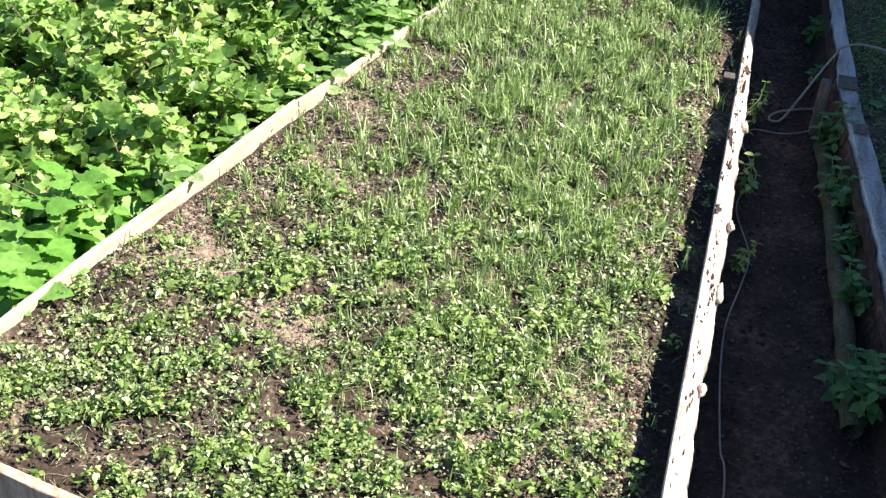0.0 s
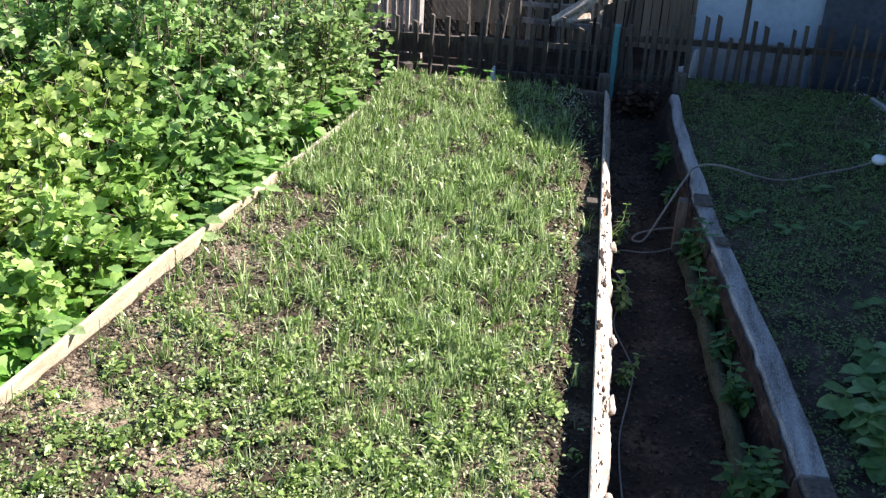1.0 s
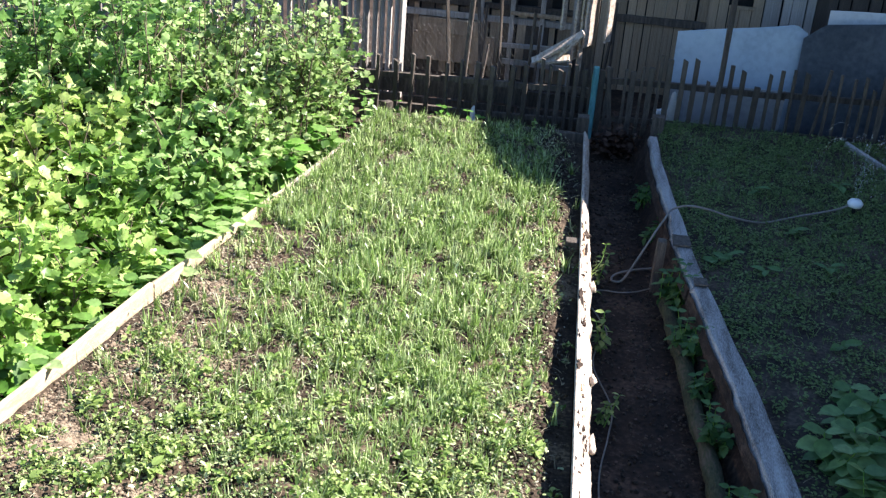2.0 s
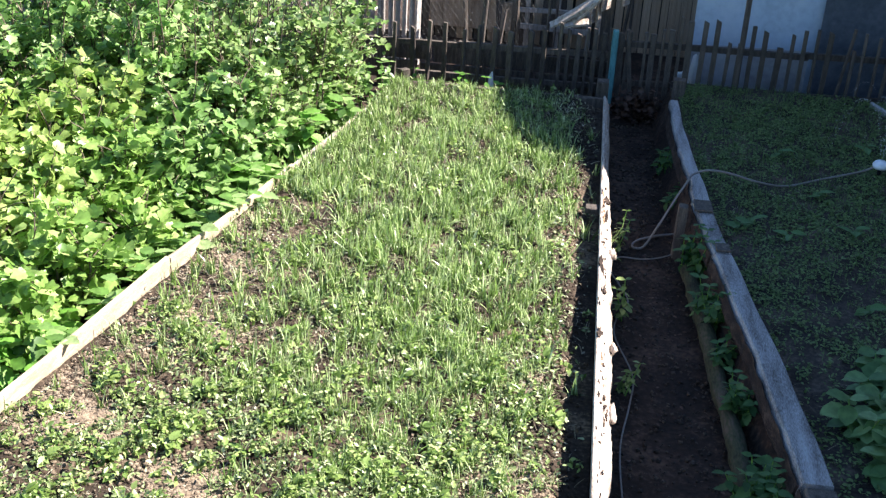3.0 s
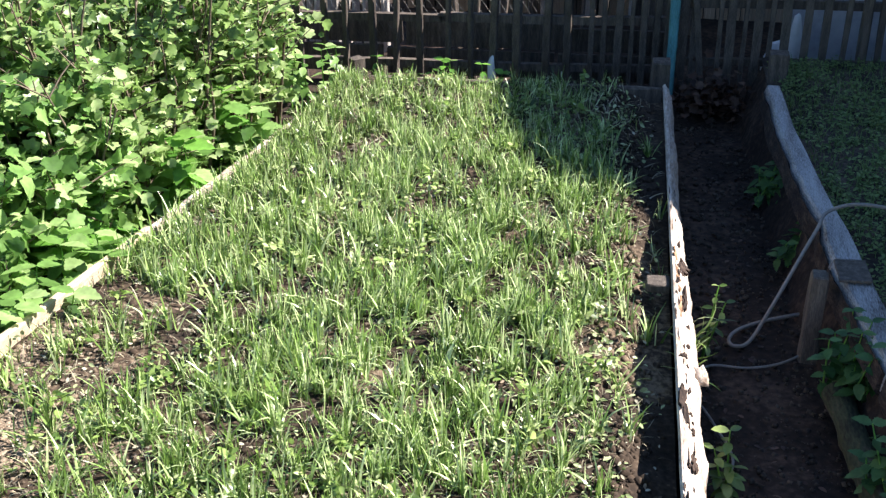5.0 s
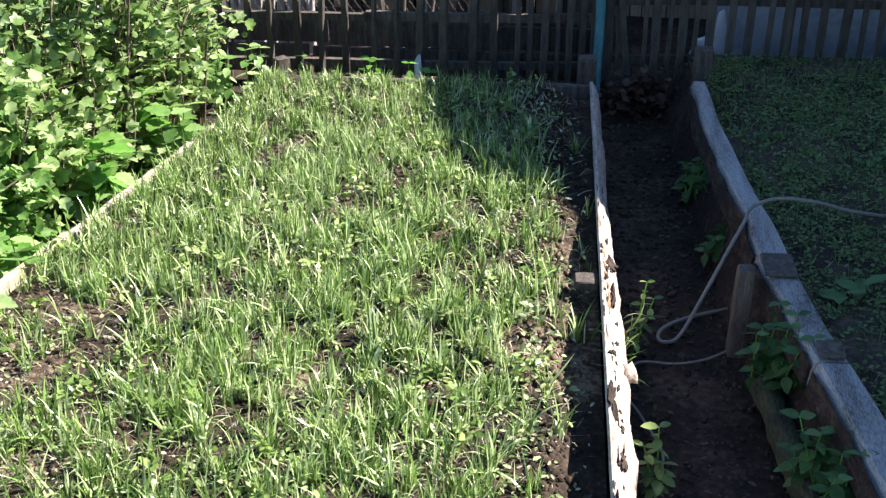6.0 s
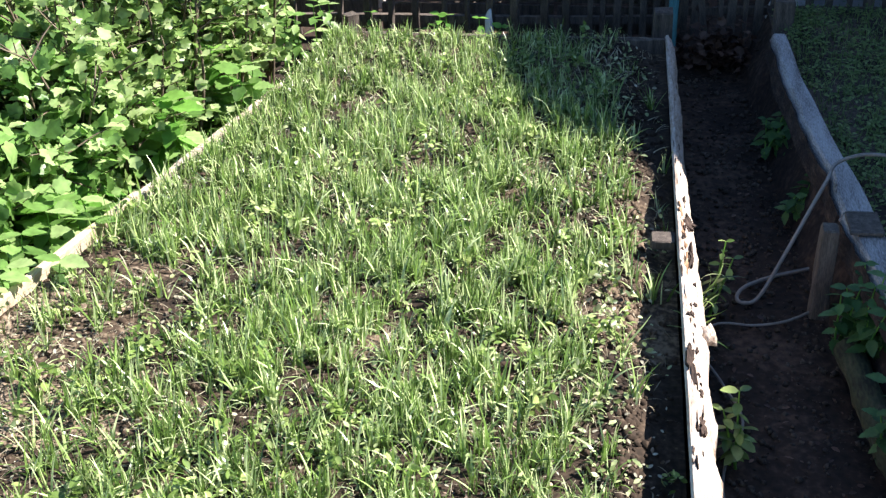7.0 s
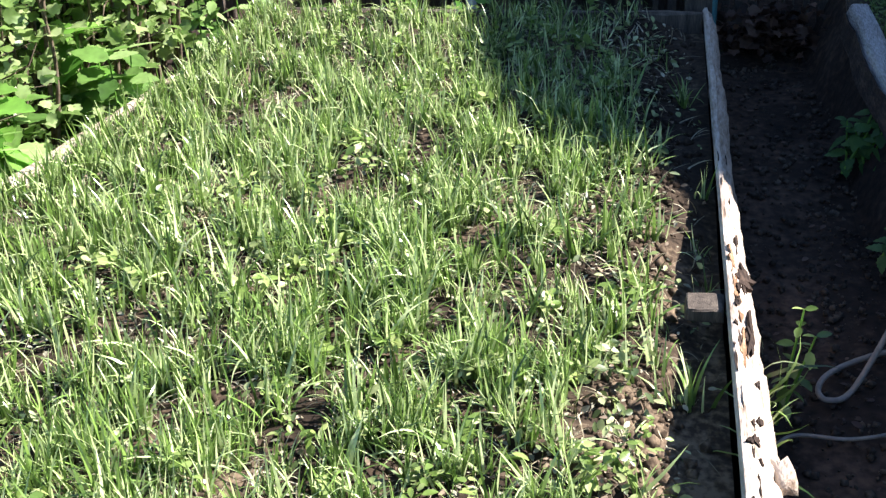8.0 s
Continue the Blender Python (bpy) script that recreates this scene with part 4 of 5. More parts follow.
for x, y, h, s in back:
    if x > -2.6 and y > 3.9:
        bush("fruit_bush", (x, y, 0.0), h, s, 22, 1150, 0.046, SMALL_LEAF, "tall bush of thin twigs with small glossy leaves", sd, group="fruit bushes by the fence")
    else:
        bush("currant_bush", (x, y, 0.0), h, s, 20, 1080, 0.057, BUSH_LEAF, "tall dense currant bush with darker green leaves", sd, group="currant bushes behind the bed")
    sd += 1


def nettle(at, n, height, spread, leaf, seed, mat=NETTLE_LEAF, label="clump of nettles with toothed green leaves", name="nettle", template=(NETTLE_V, NETTLE_F)):
    """Upright stems with pairs of leaves standing out, larger towards the middle."""
    q = np.random.default_rng(seed)
    ob = thing(name, at, label, "weed", "weeds")
    pos, rot, size = [], [], []
    for i in range(n):
        a, d = q.uniform(0, 2 * math.pi), spread * math.sqrt(q.random())
        h = height * q.uniform(0.6, 1.1)
        b = Vector(at) + Vector((math.cos(a) * d, math.sin(a) * d, 0))
        t = b + Vector((q.normal(0, 0.05), q.normal(0, 0.05), h))
        s = tube([b, b.lerp(t, 0.5), t], [0.004, 0.0035, 0.002], 5)
        part("stalk", mesh_from("stalk", *s), NETTLE_LEAF, ob, smooth=True)
        for k in range(6):
            u = 0.25 + 0.75 * k / 5
            p = b.lerp(t, u)
            for side in (0, 1):
                yaw = k * math.pi / 2 + side * math.pi + q.normal(0, 0.3)
                pos.append(tuple(p))
                m = Matrix.Rotation(yaw, 3, "Z") @ Matrix.Rotation(radians(q.uniform(-5, 40) * (1 if u < 0.95 else -0.5)) * -1, 3, "X") @ Matrix.Rotation(q.normal(0, 0.25), 3, "Y")
                rot.append(np.array(m))
                size.append(leaf * (0.55 + 0.6 * (1 - abs(u - 0.6))) * q.uniform(0.7, 1.15))
    tagged(part("foliage", many("foliage", *template, np.array(pos), np.array(rot), np.array(size)), mat, ob), kind="stuff")
    return ob


nettle((-2.86, 1.12, 0.0), 9, 0.42, 0.22, 0.17, 301)
nettle((-2.70, 1.66, 0.0), 7, 0.34, 0.2, 0.14, 302)
nettle((-2.68, 0.98, 0.0), 8, 0.47, 0.10, 0.15, 308)
nettle((-2.72, 0.66, 0.0), 11, 0.43, 0.11, 0.17, 310)
nettle((-2.70, 0.34, 0.0), 10, 0.52, 0.12, 0.16, 320)
nettle((-2.58, 0.62, 0.02), 8, 0.40, 0.09, 0.16, 321)
nettle((-2.60, 1.33, 0.0), 6, 0.40, 0.09, 0.13, 309)
nettle((-2.05, 3.58, 0.0), 8, 0.40, 0.16, 0.13, 303)
nettle((-1.92, 4.05, 0.0), 7, 0.48, 0.15, 0.12, 304)
nettle((-1.80, 4.62, 0.0), 7, 0.55, 0.14, 0.10, 305)
nettle((-1.62, 5.42, 0.0), 8, 0.42, 0.2, 0.06, 306, BUSH_LEAF)
nettle((-1.1, 5.52, 0.0), 8, 0.27, 0.3, 0.05, 307)
for i, (y, dx, h) in enumerate(((1.50, 0.14, 0.38), (1.95, 0.12, 0.38), (2.25, 0.13, 0.36), (2.55, 0.11, 0.38), (2.80, 0.13, 0.36), (3.05, 0.12, 0.38), (3.3, 0.14, 0.38), (3.5, 0.12, 0.36), (4.0, 0.13, 0.38), (4.5, 0.12, 0.40))):
    nettle((float(left_x(y)) - dx, y, 0.0), 7, h, 0.09, 0.105, 360 + i, BUSH_LEAF, "low bright green weeds crowding behind the edging board")
nettle((0.735, 1.22, 0.02), 15, 0.25, 0.08, 0.062, 311, SHADED_NETTLE_LEAF, "nettle clump at the foot of the slab, coloured darker for shade")
nettle((0.69, 1.90, 0.03), 11, 0.22, 0.07, 0.055, 312, SHADED_NETTLE_LEAF, "nettle clump at the foot of the slab, coloured darker for shade")
nettle((0.61, 2.70, 0.03), 13, 0.24, 0.08, 0.055, 313, SHADED_NETTLE_LEAF, "nettle clump at the foot of the slab, coloured darker for shade")
nettle((0.545, 3.22, 0.03), 14, 0.27, 0.07, 0.055, 314, SHADED_NETTLE_LEAF, "nettle clump at the foot of the slab, coloured darker for shade")
nettle((0.43, 4.60, 0.03), 9, 0.20, 0.06, 0.05, 319, SHADED_NETTLE_LEAF, "nettle clump at the foot of the slab, coloured darker for shade")
nettle((0.645, 2.30, 0.05), 5, 0.15, 0.06, 0.05, 323, SHADED_NETTLE_LEAF, "nettle clump at the foot of the slab, coloured darker for shade")
nettle((0.46, 4.12, 0.02), 3, 0.15, 0.04, 0.05, 315, SHADED_NETTLE_LEAF, "nettle clump at the foot of the slab, coloured darker for shade")
nettle((0.15, 2.72, 0.0), 3, 0.20, 0.03, 0.053, 316, WEED_GREEN, "small weed with light green leaves by the plank", template=(OVAL_V, OVAL_F))
nettle((0.115, 3.47, 0.0), 2, 0.25, 0.02, 0.038, 317, WEED_GREEN, "small weed with light green leaves by the plank", template=(OVAL_V, OVAL_F))
nettle((0.14, 2.04, 0.0), 3, 0.14, 0.04, 0.045, 318, WEED_GREEN, "small weed with light green leaves by the plank", template=(OVAL_V, OVAL_F))
for i, (x, y, n, h) in enumerate(((1.20, 1.62, 7, 0.13), (1.36, 1.98, 6, 0.11), (1.30, 1.28, 7, 0.13), (1.55, 1.60, 6, 0.12))):
    nettle((x, y, 0.22), n, h * 1.35, 0.12, 0.112, 330 + i, SQUASH_LEAF, "squash plants with broad round grey-green leaves", "squash_plant", (ROUND_V, OVAL_F))
LEAF_MESHES = {}


def leafy(name, at, n, lo, hi, spread, rise, tilt, mat, label, group, q, template, key):
    """A small plant whose leaves are parts that share one mesh."""
    ob = thing(name, at, label, "weed", group)
    if key not in LEAF_MESHES:
        me = mesh_from("leaf", *template)
        me.materials.append(mat)
        LEAF_MESHES[key] = me
    for k in range(n):
        lf = new("leaf", LEAF_MESHES[key])
        lf.parent = ob
        yaw = 2 * math.pi * k / n + q.normal(0, 0.4)
        u = k / max(1, n - 1)
        lf.location = (math.sin(-yaw) * spread * (1 - u) * 0.4, math.cos(yaw) * spread * (1 - u) * 0.4, rise * (0.2 + 0.8 * u))
        lf.rotation_euler = (tilt * q.uniform(-0.2, 1.0), q.normal(0, 0.2), yaw)
        lf.scale = (1, 1, 1)
        s = q.uniform(lo, hi)
        lf.scale = (s, s, s)
    return ob


for i, (x, y) in enumerate(((1.30, 3.95), (0.79, 3.48), (0.86, 3.54), (1.07, 3.41), (1.44, 3.51), (1.37, 2.64), (1.72, 4.78), (1.13, 4.58))):
    q = np.random.default_rng(350 + i)
    leafy("seedling", (x, y, float(right_z(x, y))), 4, 0.07, 0.11, 0.02, 0.05, 0.3, SQUASH_LEAF, "small pale squash seedling in the shaded bed", "seedlings in the shaded bed", q, (OVAL_V, OVAL_F), "squash")

# ---- hose, cable and sprinkler ----
hose_pts = [(1.68, 4.36, 0.31), (1.60, 4.33, 0.285), (1.35, 4.21, 0.262), (1.12, 4.07, 0.258), (0.92, 3.97, 0.315), (0.77, 3.94, 0.362), (0.64, 3.94, 0.372), (0.546, 3.921, 0.345), (0.504, 3.830, 0.325), (0.446, 3.739, 0.260), (0.370, 3.648, 0.140), (0.289, 3.563, 0.020), (0.235, 3.530, 0.015), (0.218, 3.565, 0.015), (0.250, 3.630, 0.015), (0.343, 3.700, 0.015), (0.475, 3.763, 0.015)]
v, f = tube(spline(hose_pts, 8), 0.0066, 8)
solo("garden_hose", mesh_from("garden_hose", v, f), HOSE, "thin grey hose arching over the slab plank", "hose", smooth=True)
cable_pts = [(0.461, 3.507, 0.015), (0.370, 3.437, 0.015), (0.266, 3.401, 0.015), (0.138, 3.395, 0.015), (0.086, 3.257, 0.015), (0.143, 3.07, 0.02), (0.19, 2.90, 0.015), (0.127, 2.70, 0.015), (0.123, 2.52, 0.015), (0.209, 2.19, 0.015), (0.193, 1.94, 0.015), (0.15, 1.61, 0.015), (0.158, 1.26, 0.015), (0.198, 0.84, 0.015), (0.238, 0.53, 0.015), (0.25, -1.0, 0.015)]
v, f = tube(spline(cable_pts, 8), 0.0042, 8)
solo("garden_hose", mesh_from("garden_hose2", v, f), HOSE, "thin grey hose lying along the path", "hose", smooth=True)
spr = thing("sprinkler", (1.728, 4.38, 0.24), "white plastic lawn sprinkler on a stake", "sprinkler")
v, f = tube([(1.728, 4.38, 0.2), (1.728, 4.38, 0.31)], 0.012, 10)
part("stake", mesh_from("stake", v, f), BLACK, spr, "dark plastic stake", smooth=True)
v, f = tube([(1.728, 4.38, 0.300), (1.728, 4.38, 0.305), (1.728, 4.38, 0.325), (1.728, 4.38, 0.345), (1.728, 4.38, 0.352)], [0.024, 0.044, 0.050, 0.036, 0.004], 18)
part("head", mesh_from("head", v, f), WHITE_PLASTIC, spr, smooth=True)

# drops thrown up by the sprinkler, in thin arcs
q = np.random.default_rng(88)
drops = []
for i in range(14):
    yaw, vz, vh = q.uniform(0, 2 * math.pi), q.uniform(2.2, 2.9), q.uniform(0.15, 0.9)
    for t in q.uniform(0.01, 2 * vz / 9.81 * 0.96, 60):
        drops.append((1.728 + math.cos(yaw) * vh * t, 4.38 + math.sin(yaw) * vh * t, 0.352 + vz * t - 4.9 * t * t))
drops = np.array(drops) + q.normal(0, 0.004, (len(drops), 3))
OCTA_V = [(1, 0, 0), (-1, 0, 0), (0, 1, 0), (0, -1, 0), (0, 0, 1.6), (0, 0, -1.6)]
OCTA_F = [(0, 2, 4), (2, 1, 4), (1, 3, 4), (3, 0, 4), (2, 0, 5), (1, 2, 5), (3, 1, 5), (0, 3, 5)]
tagged(part("water_drops", many("water_drops", OCTA_V, OCTA_F, drops, turns(len(drops), 0.2, q), q.uniform(0.0008, 0.0018, len(drops))), WATER, spr, "fine spray of drops, coloured white for the sky's light"), kind="stuff")

# ---- grass, seedlings and litter on the bed ----
def scatter(n, dens, xr=None, yr=None):
    """N places on the bed, kept by the density field."""
    out = []
    while sum(map(len, out)) < n:
        y = rng.uniform(BED_Y0 + 0.06, BED_Y1 - 0.02, n)
        x = left_x(y) * rng.uniform(0.015, 0.985, n)
        k = (rng.random(n) < dens(x, y) * np.abs(left_x(y)) / 2.6) & (y > end_y(x) + 0.03)
        out.append(np.stack([x[k], y[k]], -1))
    return np.concatenate(out)[:n]


def clear(x):
    """Little litter in the sunken strip beside the bleached plank."""
    return np.clip((-x - 0.05) / 0.12, 0.25, 1)


def grass_density(x, y):
    rise = np.clip((y + wave(x, y, 1.3) * 0.5) / 1.9, 0.12, 1)
    middle = np.where((y < 3.2), np.clip(1.25 - np.abs(x + 0.85) / 0.9, 0.25, 1), 1)
    bare = np.clip(0.60 + 0.45 * wave(x, y, 3.1, 5) + 1.1 * wave(x, y, 9.3, 2) + 0.6 * wave(x, y, 17.0, 3), 0.03, 1)
    edge = np.clip((-x - 0.10) / 0.20, 0.12, 1)
    # Grass thinned over the shaded far corner to make the shade darker.
    sparse = 1 - 0.5 * np.clip((x + 0.75) / 0.3, 0, 1) * np.clip((y - 4.3) / 0.3, 0, 1)
    return rise * middle * bare * edge * sparse


tuft = scatter(3300, grass_density)
nb = rng.integers(6, 20, len(tuft))
idx = np.repeat(np.arange(len(tuft)), nb)
bx = tuft[idx] + rng.normal(0, 0.011, (len(idx), 2))
bx[:, 0] = np.minimum(bx[:, 0], -0.012)
tall_k = rng.uniform(0.75, 1.25, len(tuft))[idx]
ln = 0.090 * tall_k * rng.uniform(0.5, 1.35, len(idx)) * np.interp(bx[:, 1], [0.5, 2.2, 3.4, 4.1, 5.16], [0.85, 1.08, 1.15, 1.05, 0.85])
for b in range(4):
    k = rng.integers(0, 4, len(idx)) == b if b < 3 else np.arange(len(idx)) % 4 == 3
    p = np.stack([bx[k, 0], bx[k, 1], bed_z(bx[k, 0], bx[k, 1]) - 0.004], -1)
    solo("grass", many("grass", *BLADES[b], p, turns(k.sum(), 0.26), ln[k]), GRASS_LEAF, "young green grass growing in tufts on the bed", "grass", kind="stuff")


# dead blades still standing, and grass along the left board
tp = scatter(5200, lambda x, y: clear(x) * np.clip(0.5 + 0.5 * wave(x, y, 2.4, 9) + np.interp(y, [3.2, 4.4], [0, 0.4]) + 1.2 * np.exp(-((x + 0.6) / 0.4) ** 2 - ((y - 3.8) / 0.2) ** 2), 0.1, 1) * np.clip((y + 0.4) / 2.0, 0.15, 1))
p = np.stack([tp[:, 0], tp[:, 1], bed_z(tp[:, 0], tp[:, 1]) - 0.003], -1)
solo("dead_grass", many("dead_grass", *BLADES[2], p, turns(len(tp), 0.55), rng.uniform(0.035, 0.085, len(tp))), STRAW, "pale dead grass blades among the green", "grass", kind="stuff")
ey = np.concatenate([rng.uniform(2.4, 5.12, 500), rng.uniform(4.4, 5.15, 500)])
ex = left_x(ey) + 0.02 + np.abs(rng.normal(0, 0.05, 1000))
p = np.stack([ex, ey, bed_z(ex, ey) - 0.004], -1)
solo("grass", many("grass_edge", *BLADES[1], p, turns(1000, 0.4), rng.uniform(0.04, 0.075, 1000)), GRASS_LEAF, "grass leaning over the edging board", "grass", kind="stuff")


def weed_density(x, y):
    fall = np.clip(1.1 - (y - 0.6) / 1.9, 0.22, 1)
    return fall * np.clip((x - left_x(y) - 0.02) / np.interp(y, [0.2, 1.0], [0.12, 0.45]), np.interp(y, [0.2, 1.0], [0.4, 0.12]), 1) * np.clip(0.58 + 0.8 * wave(x, y, 2.0, 1) + 0.7 * wave(x, y, 8.0, 7), 0.06, 1) * np.clip((-x - 0.08) / 0.28, 0.10, 1)


wp = scatter(7300, weed_density)
nl = rng.integers(2, 5, len(wp))
idx = np.repeat(np.arange(len(wp)), nl)
p = np.stack([wp[idx, 0], wp[idx, 1], bed_z(wp[idx, 0], wp[idx, 1])], -1) + rng.normal(0, 1, (len(idx), 3)) * (0.012, 0.012, 0.006) + (0, 0, 0.016)
p[:, 0] = np.minimum(p[:, 0], -0.02)
p[:, 2] += rng.uniform(0, 0.04, len(wp))[idx]
size = 0.0195 * rng.uniform(0.5, 1.3, len(idx)) * rng.uniform(0.8, 1.35, len(wp))[idx]
solo("seedlings", many("seedlings", OVAL_V, OVAL_F, p, turns(len(idx), 1.0), size), WEED_LEAF, "small oval-leaved weed seedlings carpeting the bed", "weeds", kind="stuff")
# bushier young weeds in little domes, with gaps between
cp = scatter(1850, lambda x, y: weed_density(x, y) * np.clip(0.5 + 1.2 * wave(x, y, 5.3, 4), 0.03, 1))
nl = rng.integers(7, 17, len(cp))
idx = np.repeat(np.arange(len(cp)), nl)
rad = rng.uniform(0.015, 0.042, len(cp))[idx]
ang, far = rng.uniform(0, 2 * np.pi, len(idx)), np.sqrt(rng.random(len(idx)))
hgt = rng.uniform(0.03, 0.095, len(cp))[idx] * (1 - 0.55 * far ** 2) * rng.uniform(0.6, 1.1, len(idx))
p = np.stack([np.minimum(cp[idx, 0] + np.cos(ang) * far * rad, -0.015), cp[idx, 1] + np.sin(ang) * far * rad, bed_z(cp[idx, 0], cp[idx, 1]) + hgt], -1)
size = rng.uniform(0.6, 1.25, len(idx)) * rng.uniform(0.016, 0.032, len(cp))[idx]
half = (np.arange(len(cp)) % 2 == 0)[idx]
for pick, tmpl in ((half, (OVAL_V, OVAL_F)), (~half, (NETTLE_V, NETTLE_F))):
    solo("seedlings", many("weed_domes", *tmpl, p[pick], turns(pick.sum(), 0.9), size[pick]), WEED_GREEN, "clumps of bright green young weeds on the bed", "weeds", kind="stuff")

# larger weeds standing out among the seedlings
q5 = np.random.default_rng(55)
for i, (x, y) in enumerate(scatter(46, lambda x, y: weed_density(x, y) * np.clip((3.8 - y) / 1.5, 0, 1) * np.clip((y + 0.2), 0, 1))):
    x, y = float(min(x, -0.08)), float(y)
    leafy("weed", (x, y, float(bed_z(x, y))), int(q5.integers(6, 11)), 0.035, 0.065, 0.03, 0.05, 0.7, WEED_GREEN, "broad-leaved young weed among the seedlings", "larger weeds on the bed", q5, ((NETTLE_V, NETTLE_F), (OVAL_V, OVAL_F))[i % 2], ("weed_a", "weed_b")[i % 2])

STRAW_V = [(-0.012, -0.5, 0), (0.012, -0.5, 0), (0.016, 0, 0.05), (-0.016, 0, 0.05), (0.004, 0.5, 0.01), (-0.004, 0.5, 0.01), (0, 0, 0.09)]
STRAW_F = [(0, 1, 2), (0, 2, 3), (3, 2, 4), (3, 4, 5)]
sp = scatter(5500, lambda x, y: clear(x) * np.clip(0.6 + 0.5 * wave(x, y, 2.9, 3), 0.1, 1))
p = np.stack([sp[:, 0], sp[:, 1], bed_z(sp[:, 0], sp[:, 1]) + rng.uniform(0.002, 0.02, len(sp))], -1)
solo("straw_litter", many("straw_litter", STRAW_V, STRAW_F, p, turns(len(sp), 0.25), rng.uniform(0.02, 0.08, len(sp))), STRAW, "dead pale grass stalks lying on the soil", "litter", kind="stuff")
sp = scatter(11000, lambda x, y: clear(x) * np.clip(0.6 + 0.5 * wave(x, y, 2.2, 8), 0.1, 1) * np.interp(y, [1.0, 2.5, 4.8, 5.6], [0.35, 1, 1, 0.3]))
p = np.stack([sp[:, 0], sp[:, 1], bed_z(sp[:, 0], sp[:, 1]) + rng.uniform(0.003, 0.022, len(sp))], -1)
dsz = 0.005 + 0.017 * rng.random(len(sp)) ** 1.6
for pick, mat, text in ((np.arange(len(sp)) % 5 < 3, PALE_BITS, "curled pale dry leaf bits among the grass"), (np.arange(len(sp)) % 5 >= 3, BROWN_BITS, "small brown leaf bits on the soil")):
    solo("dead_leaves", many("dead_leaves", OVAL_V, OVAL_F, p[pick], turns(pick.sum(), 0.6), dsz[pick]), mat, text, "litter", kind="stuff")
CLOD_V = [(1, 0, 0), (-1, 0.1, 0), (0, 1, 0.1), (0.1, -1, 0), (0, 0, 0.9), (0, 0, -0.7)]
CLOD_F = [(0, 2, 4), (2, 1, 4), (1, 3, 4), (3, 0, 4), (2, 0, 5), (1, 2, 5), (3, 1, 5), (0, 3, 5)]
sp = scatter(5000, lambda x, y: 0.8 + 0 * x)
p = np.stack([sp[:, 0], sp[:, 1], bed_z(sp[:, 0], sp[:, 1])], -1)
solo("soil_clods", many("soil_clods", CLOD_V, CLOD_F, p, turns(len(sp), 0.8), 0.016 * rng.random(len(sp)) ** 2 + 0.004), SOIL, "small dry clods of soil", "soil", kind="stuff")

solo("edging_board", worn_box(1.42, 4.04, -2.53, -2.495, -0.05, 0.27, 0.005, 0.003, 20, 14), GREY_WOOD, "grey plank closing the shaded bed", "board", "edging boards of the bed")

side = worn_box(0, 2.6, -0.013, 0.013, -0.05, 0.265, 0.004, 0.003, 14, 15)
side.transform(Matrix.Translation((1.90, 5.64, 0)) @ Matrix.Rotation(math.radians(-64), 4, "Z"))
solo("edging_board", side, GREY_WOOD, "grey plank along the far side of the shaded bed", "board", "edging boards of the bed")

# dry pale crumbs and dust along the edging board
n = 9000
ny = rng.uniform(-0.3, 3.0, n)
nx = left_x(ny) + 0.02 + np.abs(rng.normal(0, 0.30, n)) * np.interp(ny, [0, 3.0], [1.25, 0.35])
k = rng.random(n) < np.clip(0.55 + 0.7 * wave(nx, ny, 3.3, 6), 0.08, 1)
nx, ny = nx[k], ny[k]
p = np.stack([nx, ny, bed_z(nx, ny) + 0.001], -1)
sz = (0.012 * rng.random(len(nx)) ** 2.5 + 0.003)[:, None] * np.array([[1.3, 1.3, 0.6]])
solo("soil_clods", many("dry_crumbs", CLOD_V, CLOD_F, p, turns(len(nx), 0.3), sz), DRY_CRUMB, "pale dry crumbs of soil beside the edging board", "soil", kind="stuff")
# bare dry patches where the crust shows between the seedlings
spots = [(-1.60, 0.75, 0.12), (-2.05, 0.95, 0.14), (-0.42, 0.62, 0.25), (-0.30, 1.05, 0.13), (-0.75, 0.35, 0.11), (-1.85, 1.75, 0.16), (-1.70, 2.45, 0.13), (-0.35, 1.75, 0.10)]
px, py = [], []
for cx, cy, cr in spots:
    m = int(9000 * cr * cr / 0.02)
    px.append(rng.normal(cx, cr * 0.6, m))
    py.append(rng.normal(cy, cr * 0.45, m))
px, py = np.concatenate(px), np.concatenate(py)
k = (px < -0.12) & (px > left_x(py) + 0.02)
px, py = px[k], py[k]
p = np.stack([px, py, bed_z(px, py) + 0.002], -1)
sz = (0.009 * rng.random(len(px)) ** 2 + 0.0025)[:, None] * np.array([[1.4, 1.4, 0.5]])
solo("soil_clods", many("crust_crumbs", CLOD_V, CLOD_F, p, turns(len(px), 0.3), sz), DRY_CRUMB, "pale dry crumbs of crusted soil in bare patches", "soil", kind="stuff")
# crumbled edge of the bed beside the plank
ny = rng.uniform(-0.3, 5.1, 2600)
nx = np.clip(rng.normal(-0.17, 0.045, 2600), -0.32, -0.02)
p = np.stack([nx, ny, bed_z(nx, ny)], -1)
solo("soil_clods", many("edge_clods", CLOD_V, CLOD_F, p, turns(2600, 0.8), 0.020 * rng.random(2600) ** 2 + 0.005), SOIL, "crumbled soil along the sunken edge", "soil", kind="stuff")
# small leaves rooted along that edge
ny = rng.uniform(0.2, 5.1, 420)
nx = np.clip(rng.normal(-0.22, 0.06, 420), -0.34, -0.03)
idx = np.repeat(np.arange(420), 4)
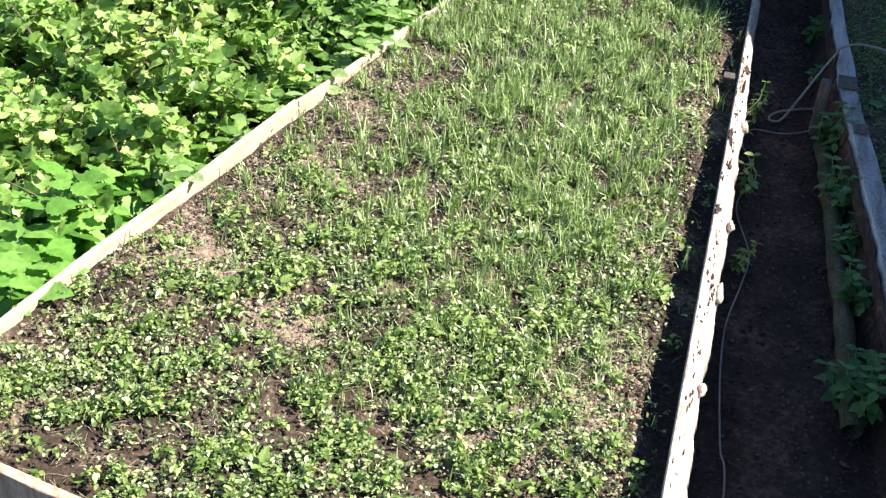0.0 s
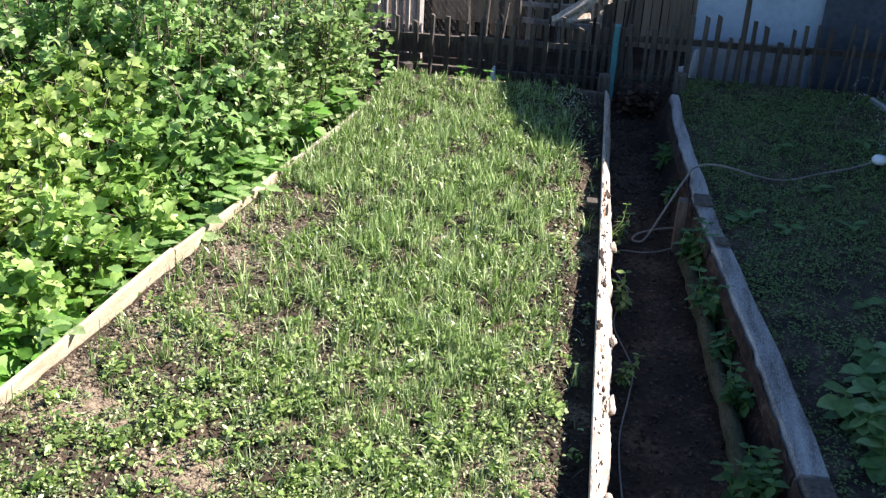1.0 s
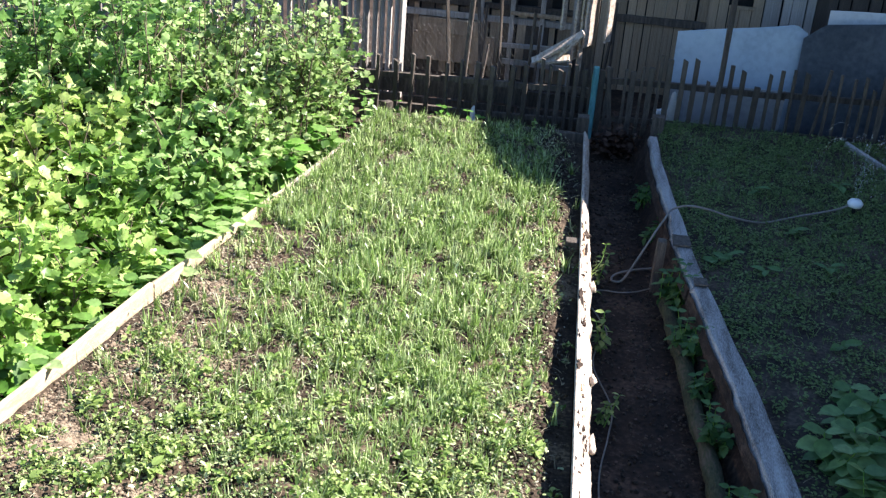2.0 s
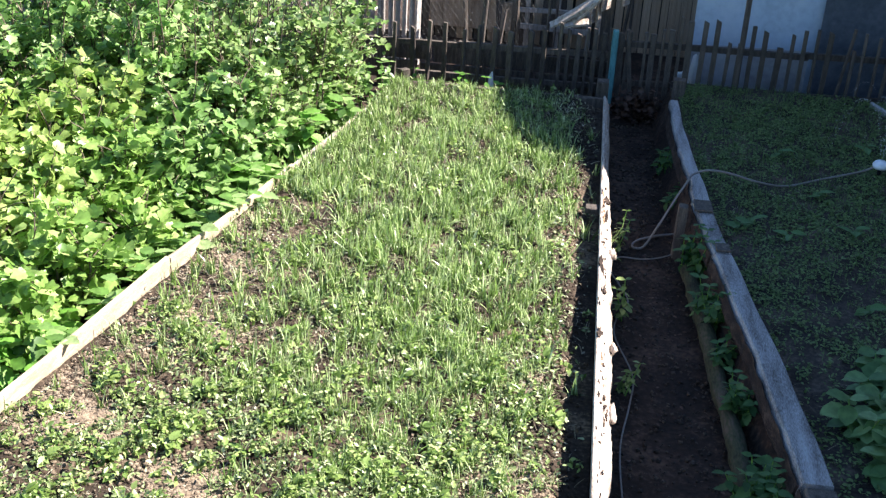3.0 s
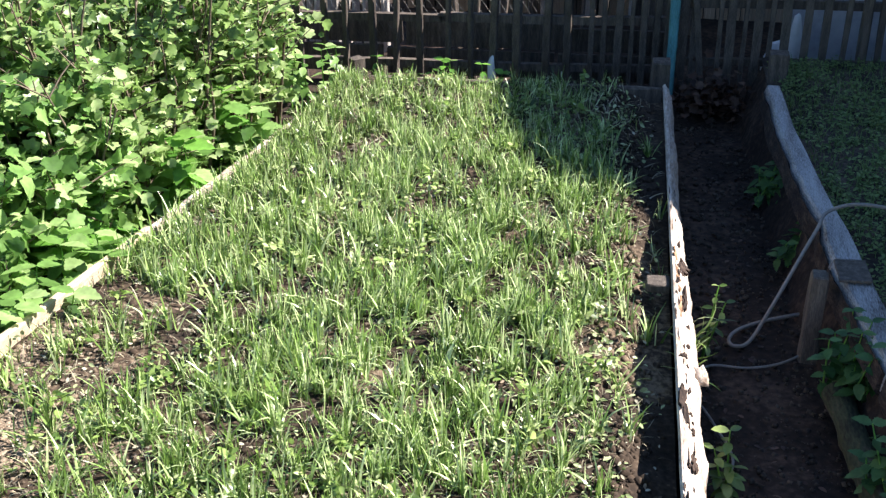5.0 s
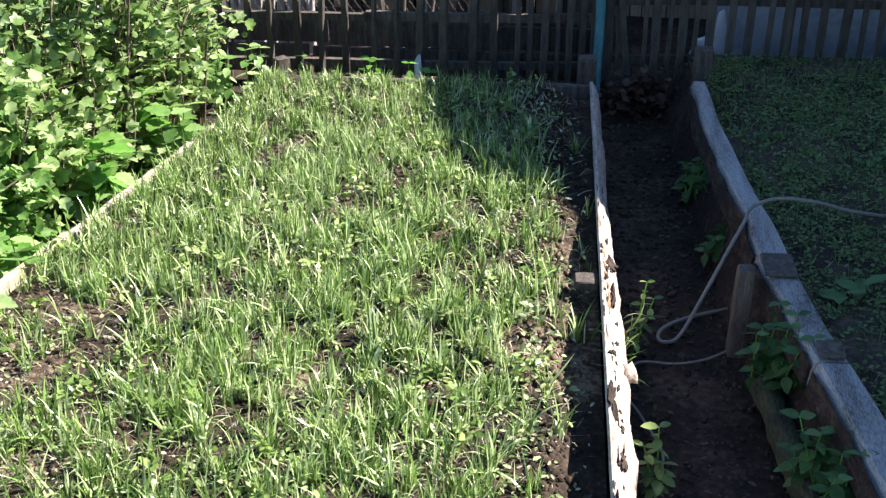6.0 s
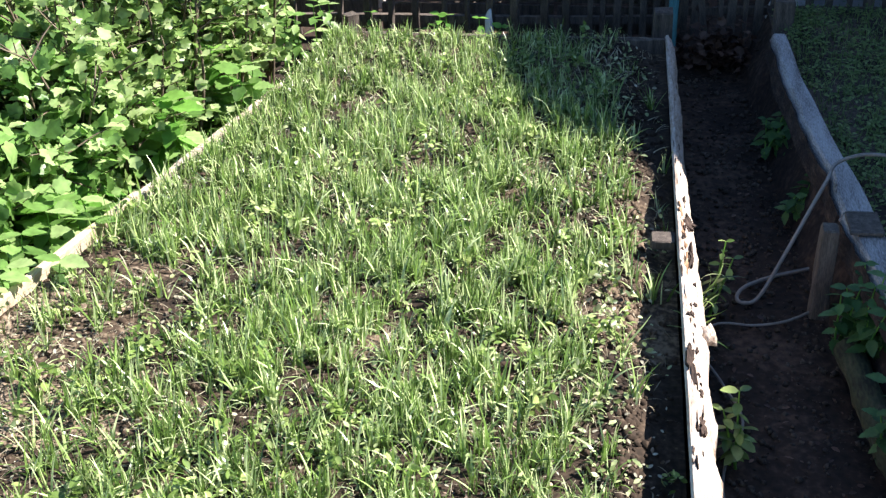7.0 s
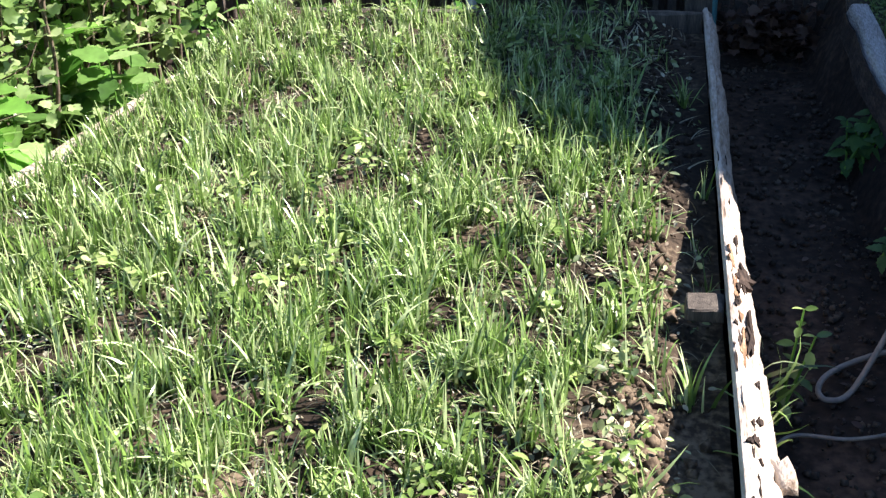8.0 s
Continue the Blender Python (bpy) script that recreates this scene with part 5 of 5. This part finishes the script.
p = np.stack([nx[idx], ny[idx], bed_z(nx[idx], ny[idx]) + 0.015], -1) + rng.normal(0, 1, (1680, 3)) * (0.014, 0.014, 0.008)
solo("seedlings", many("edge_seedlings", OVAL_V, OVAL_F, p, turns(1680, 0.7), rng.uniform(0.012, 0.03, 1680)), WEED_LEAF, "small seedlings rooted along the sunken edge", "weeds", kind="stuff")

# shaded bed: sparse low green
n = 26000
x, y = rng.uniform(0.5, 3.2, n), rng.uniform(0.3, 5.7, n)
k = (x > np.interp(y, *OUT) + 0.02) & (rng.random(n) < np.clip(0.65 + 0.6 * wave(x, y, 2.0, 6), 0.12, 1) * np.clip((y - 0.5) / 3.0, 0.45, 1))
x, y = x[k], y[k]
nl = rng.integers(3, 6, len(x))
idx = np.repeat(np.arange(len(x)), nl)
p = np.stack([x[idx], y[idx], right_z(x[idx], y[idx]) + 0.018], -1) + rng.normal(0, 1, (len(idx), 3)) * (0.015, 0.015, 0.008)
solo("seedlings", many("seedlings_right", OVAL_V, OVAL_F, p, turns(len(idx), 0.45), rng.uniform(0.012, 0.026, len(idx))), SHADE_GREEN, "low green weeds covering the shaded bed", "weeds", kind="stuff")
n = 22000
x, y = rng.uniform(0.5, 3.2, n), rng.uniform(2.0, 5.72, n)
k = (x > np.interp(y, *OUT) + 0.02) & (rng.random(n) < np.clip((y - 2.0) / 3.0, 0.1, 1))
p = np.stack([x[k], y[k], right_z(x[k], y[k]) - 0.004], -1)
solo("grass", many("grass_right", *BLADES[1], p, turns(k.sum(), 0.4), rng.uniform(0.03, 0.075, k.sum())), SHADE_GREEN, "short grass in the shaded bed", "grass", kind="stuff")
y = rng.uniform(0.3, 5.6, 600)
x = np.interp(y, *OUT) + 0.02 + 2.3 * rng.random(600)
p = np.stack([x, y, right_z(x, y) + rng.uniform(0.003, 0.012, 600)], -1)
solo("straw_litter", many("straw_right", STRAW_V, STRAW_F, p, turns(600, 0.25), rng.uniform(0.03, 0.09, 600)), STRAW, "dead stalks lying in the shaded bed", "litter", kind="stuff")
# grass leaning over the plank towards the path
v0 = rng.uniform(3.08, 3.48, 26)
p = np.stack([np.full(26, 0.07), v0, np.full(26, 0.14)], -1)
solo("grass", many("grass_tuft", *BLADES[2], p, turns(26, 0.6), rng.uniform(0.10, 0.19, 26)), GRASS_LEAF, "grass tuft growing out beside the plank", "grass", kind="stuff")
# brown leaf heap at the end of the path
q = np.random.default_rng(77)
ps = np.stack([q.normal(0.25, 0.08, 420), q.normal(5.60, 0.07, 420), np.abs(q.normal(0, 0.07, 420)) + 0.02], -1)
solo("leaf_heap", leaf_cloud("leaf_heap", LOBED_V, LOBED_F, ps, q.uniform(0.02, 0.05, 420), 0.9, q), DRY_LEAF, "heap of dry brown leaves at the end of the path", "leaves", kind="stuff")
# litter and crumbs on the path
n = 5000
y = rng.uniform(-1, 5.6, n)
x = 0.09 + (np.interp(y, *INN) - 0.12) * rng.random(n)
p = np.stack([x, y, ground_z(x, y) + 0.004], -1)
solo("path_litter", many("path_litter", CLOD_V, CLOD_F, p, turns(n, 0.8), 0.013 * rng.random(n) ** 2.5 + 0.002), SHADE_SOIL, "crumbs of dark soil on the path", "soil", kind="stuff")
n = 220
y = rng.uniform(0, 5.5, n)
x = 0.09 + (np.interp(y, *INN) - 0.12) * rng.random(n)
p = np.stack([x, y, ground_z(x, y) + 0.008], -1)
solo("path_litter", many("path_leaves", OVAL_V, OVAL_F, p, turns(n, 0.3), rng.uniform(0.010, 0.030, n)), DRY_LEAF, "scattered dry leaves on the path", "litter", kind="stuff")
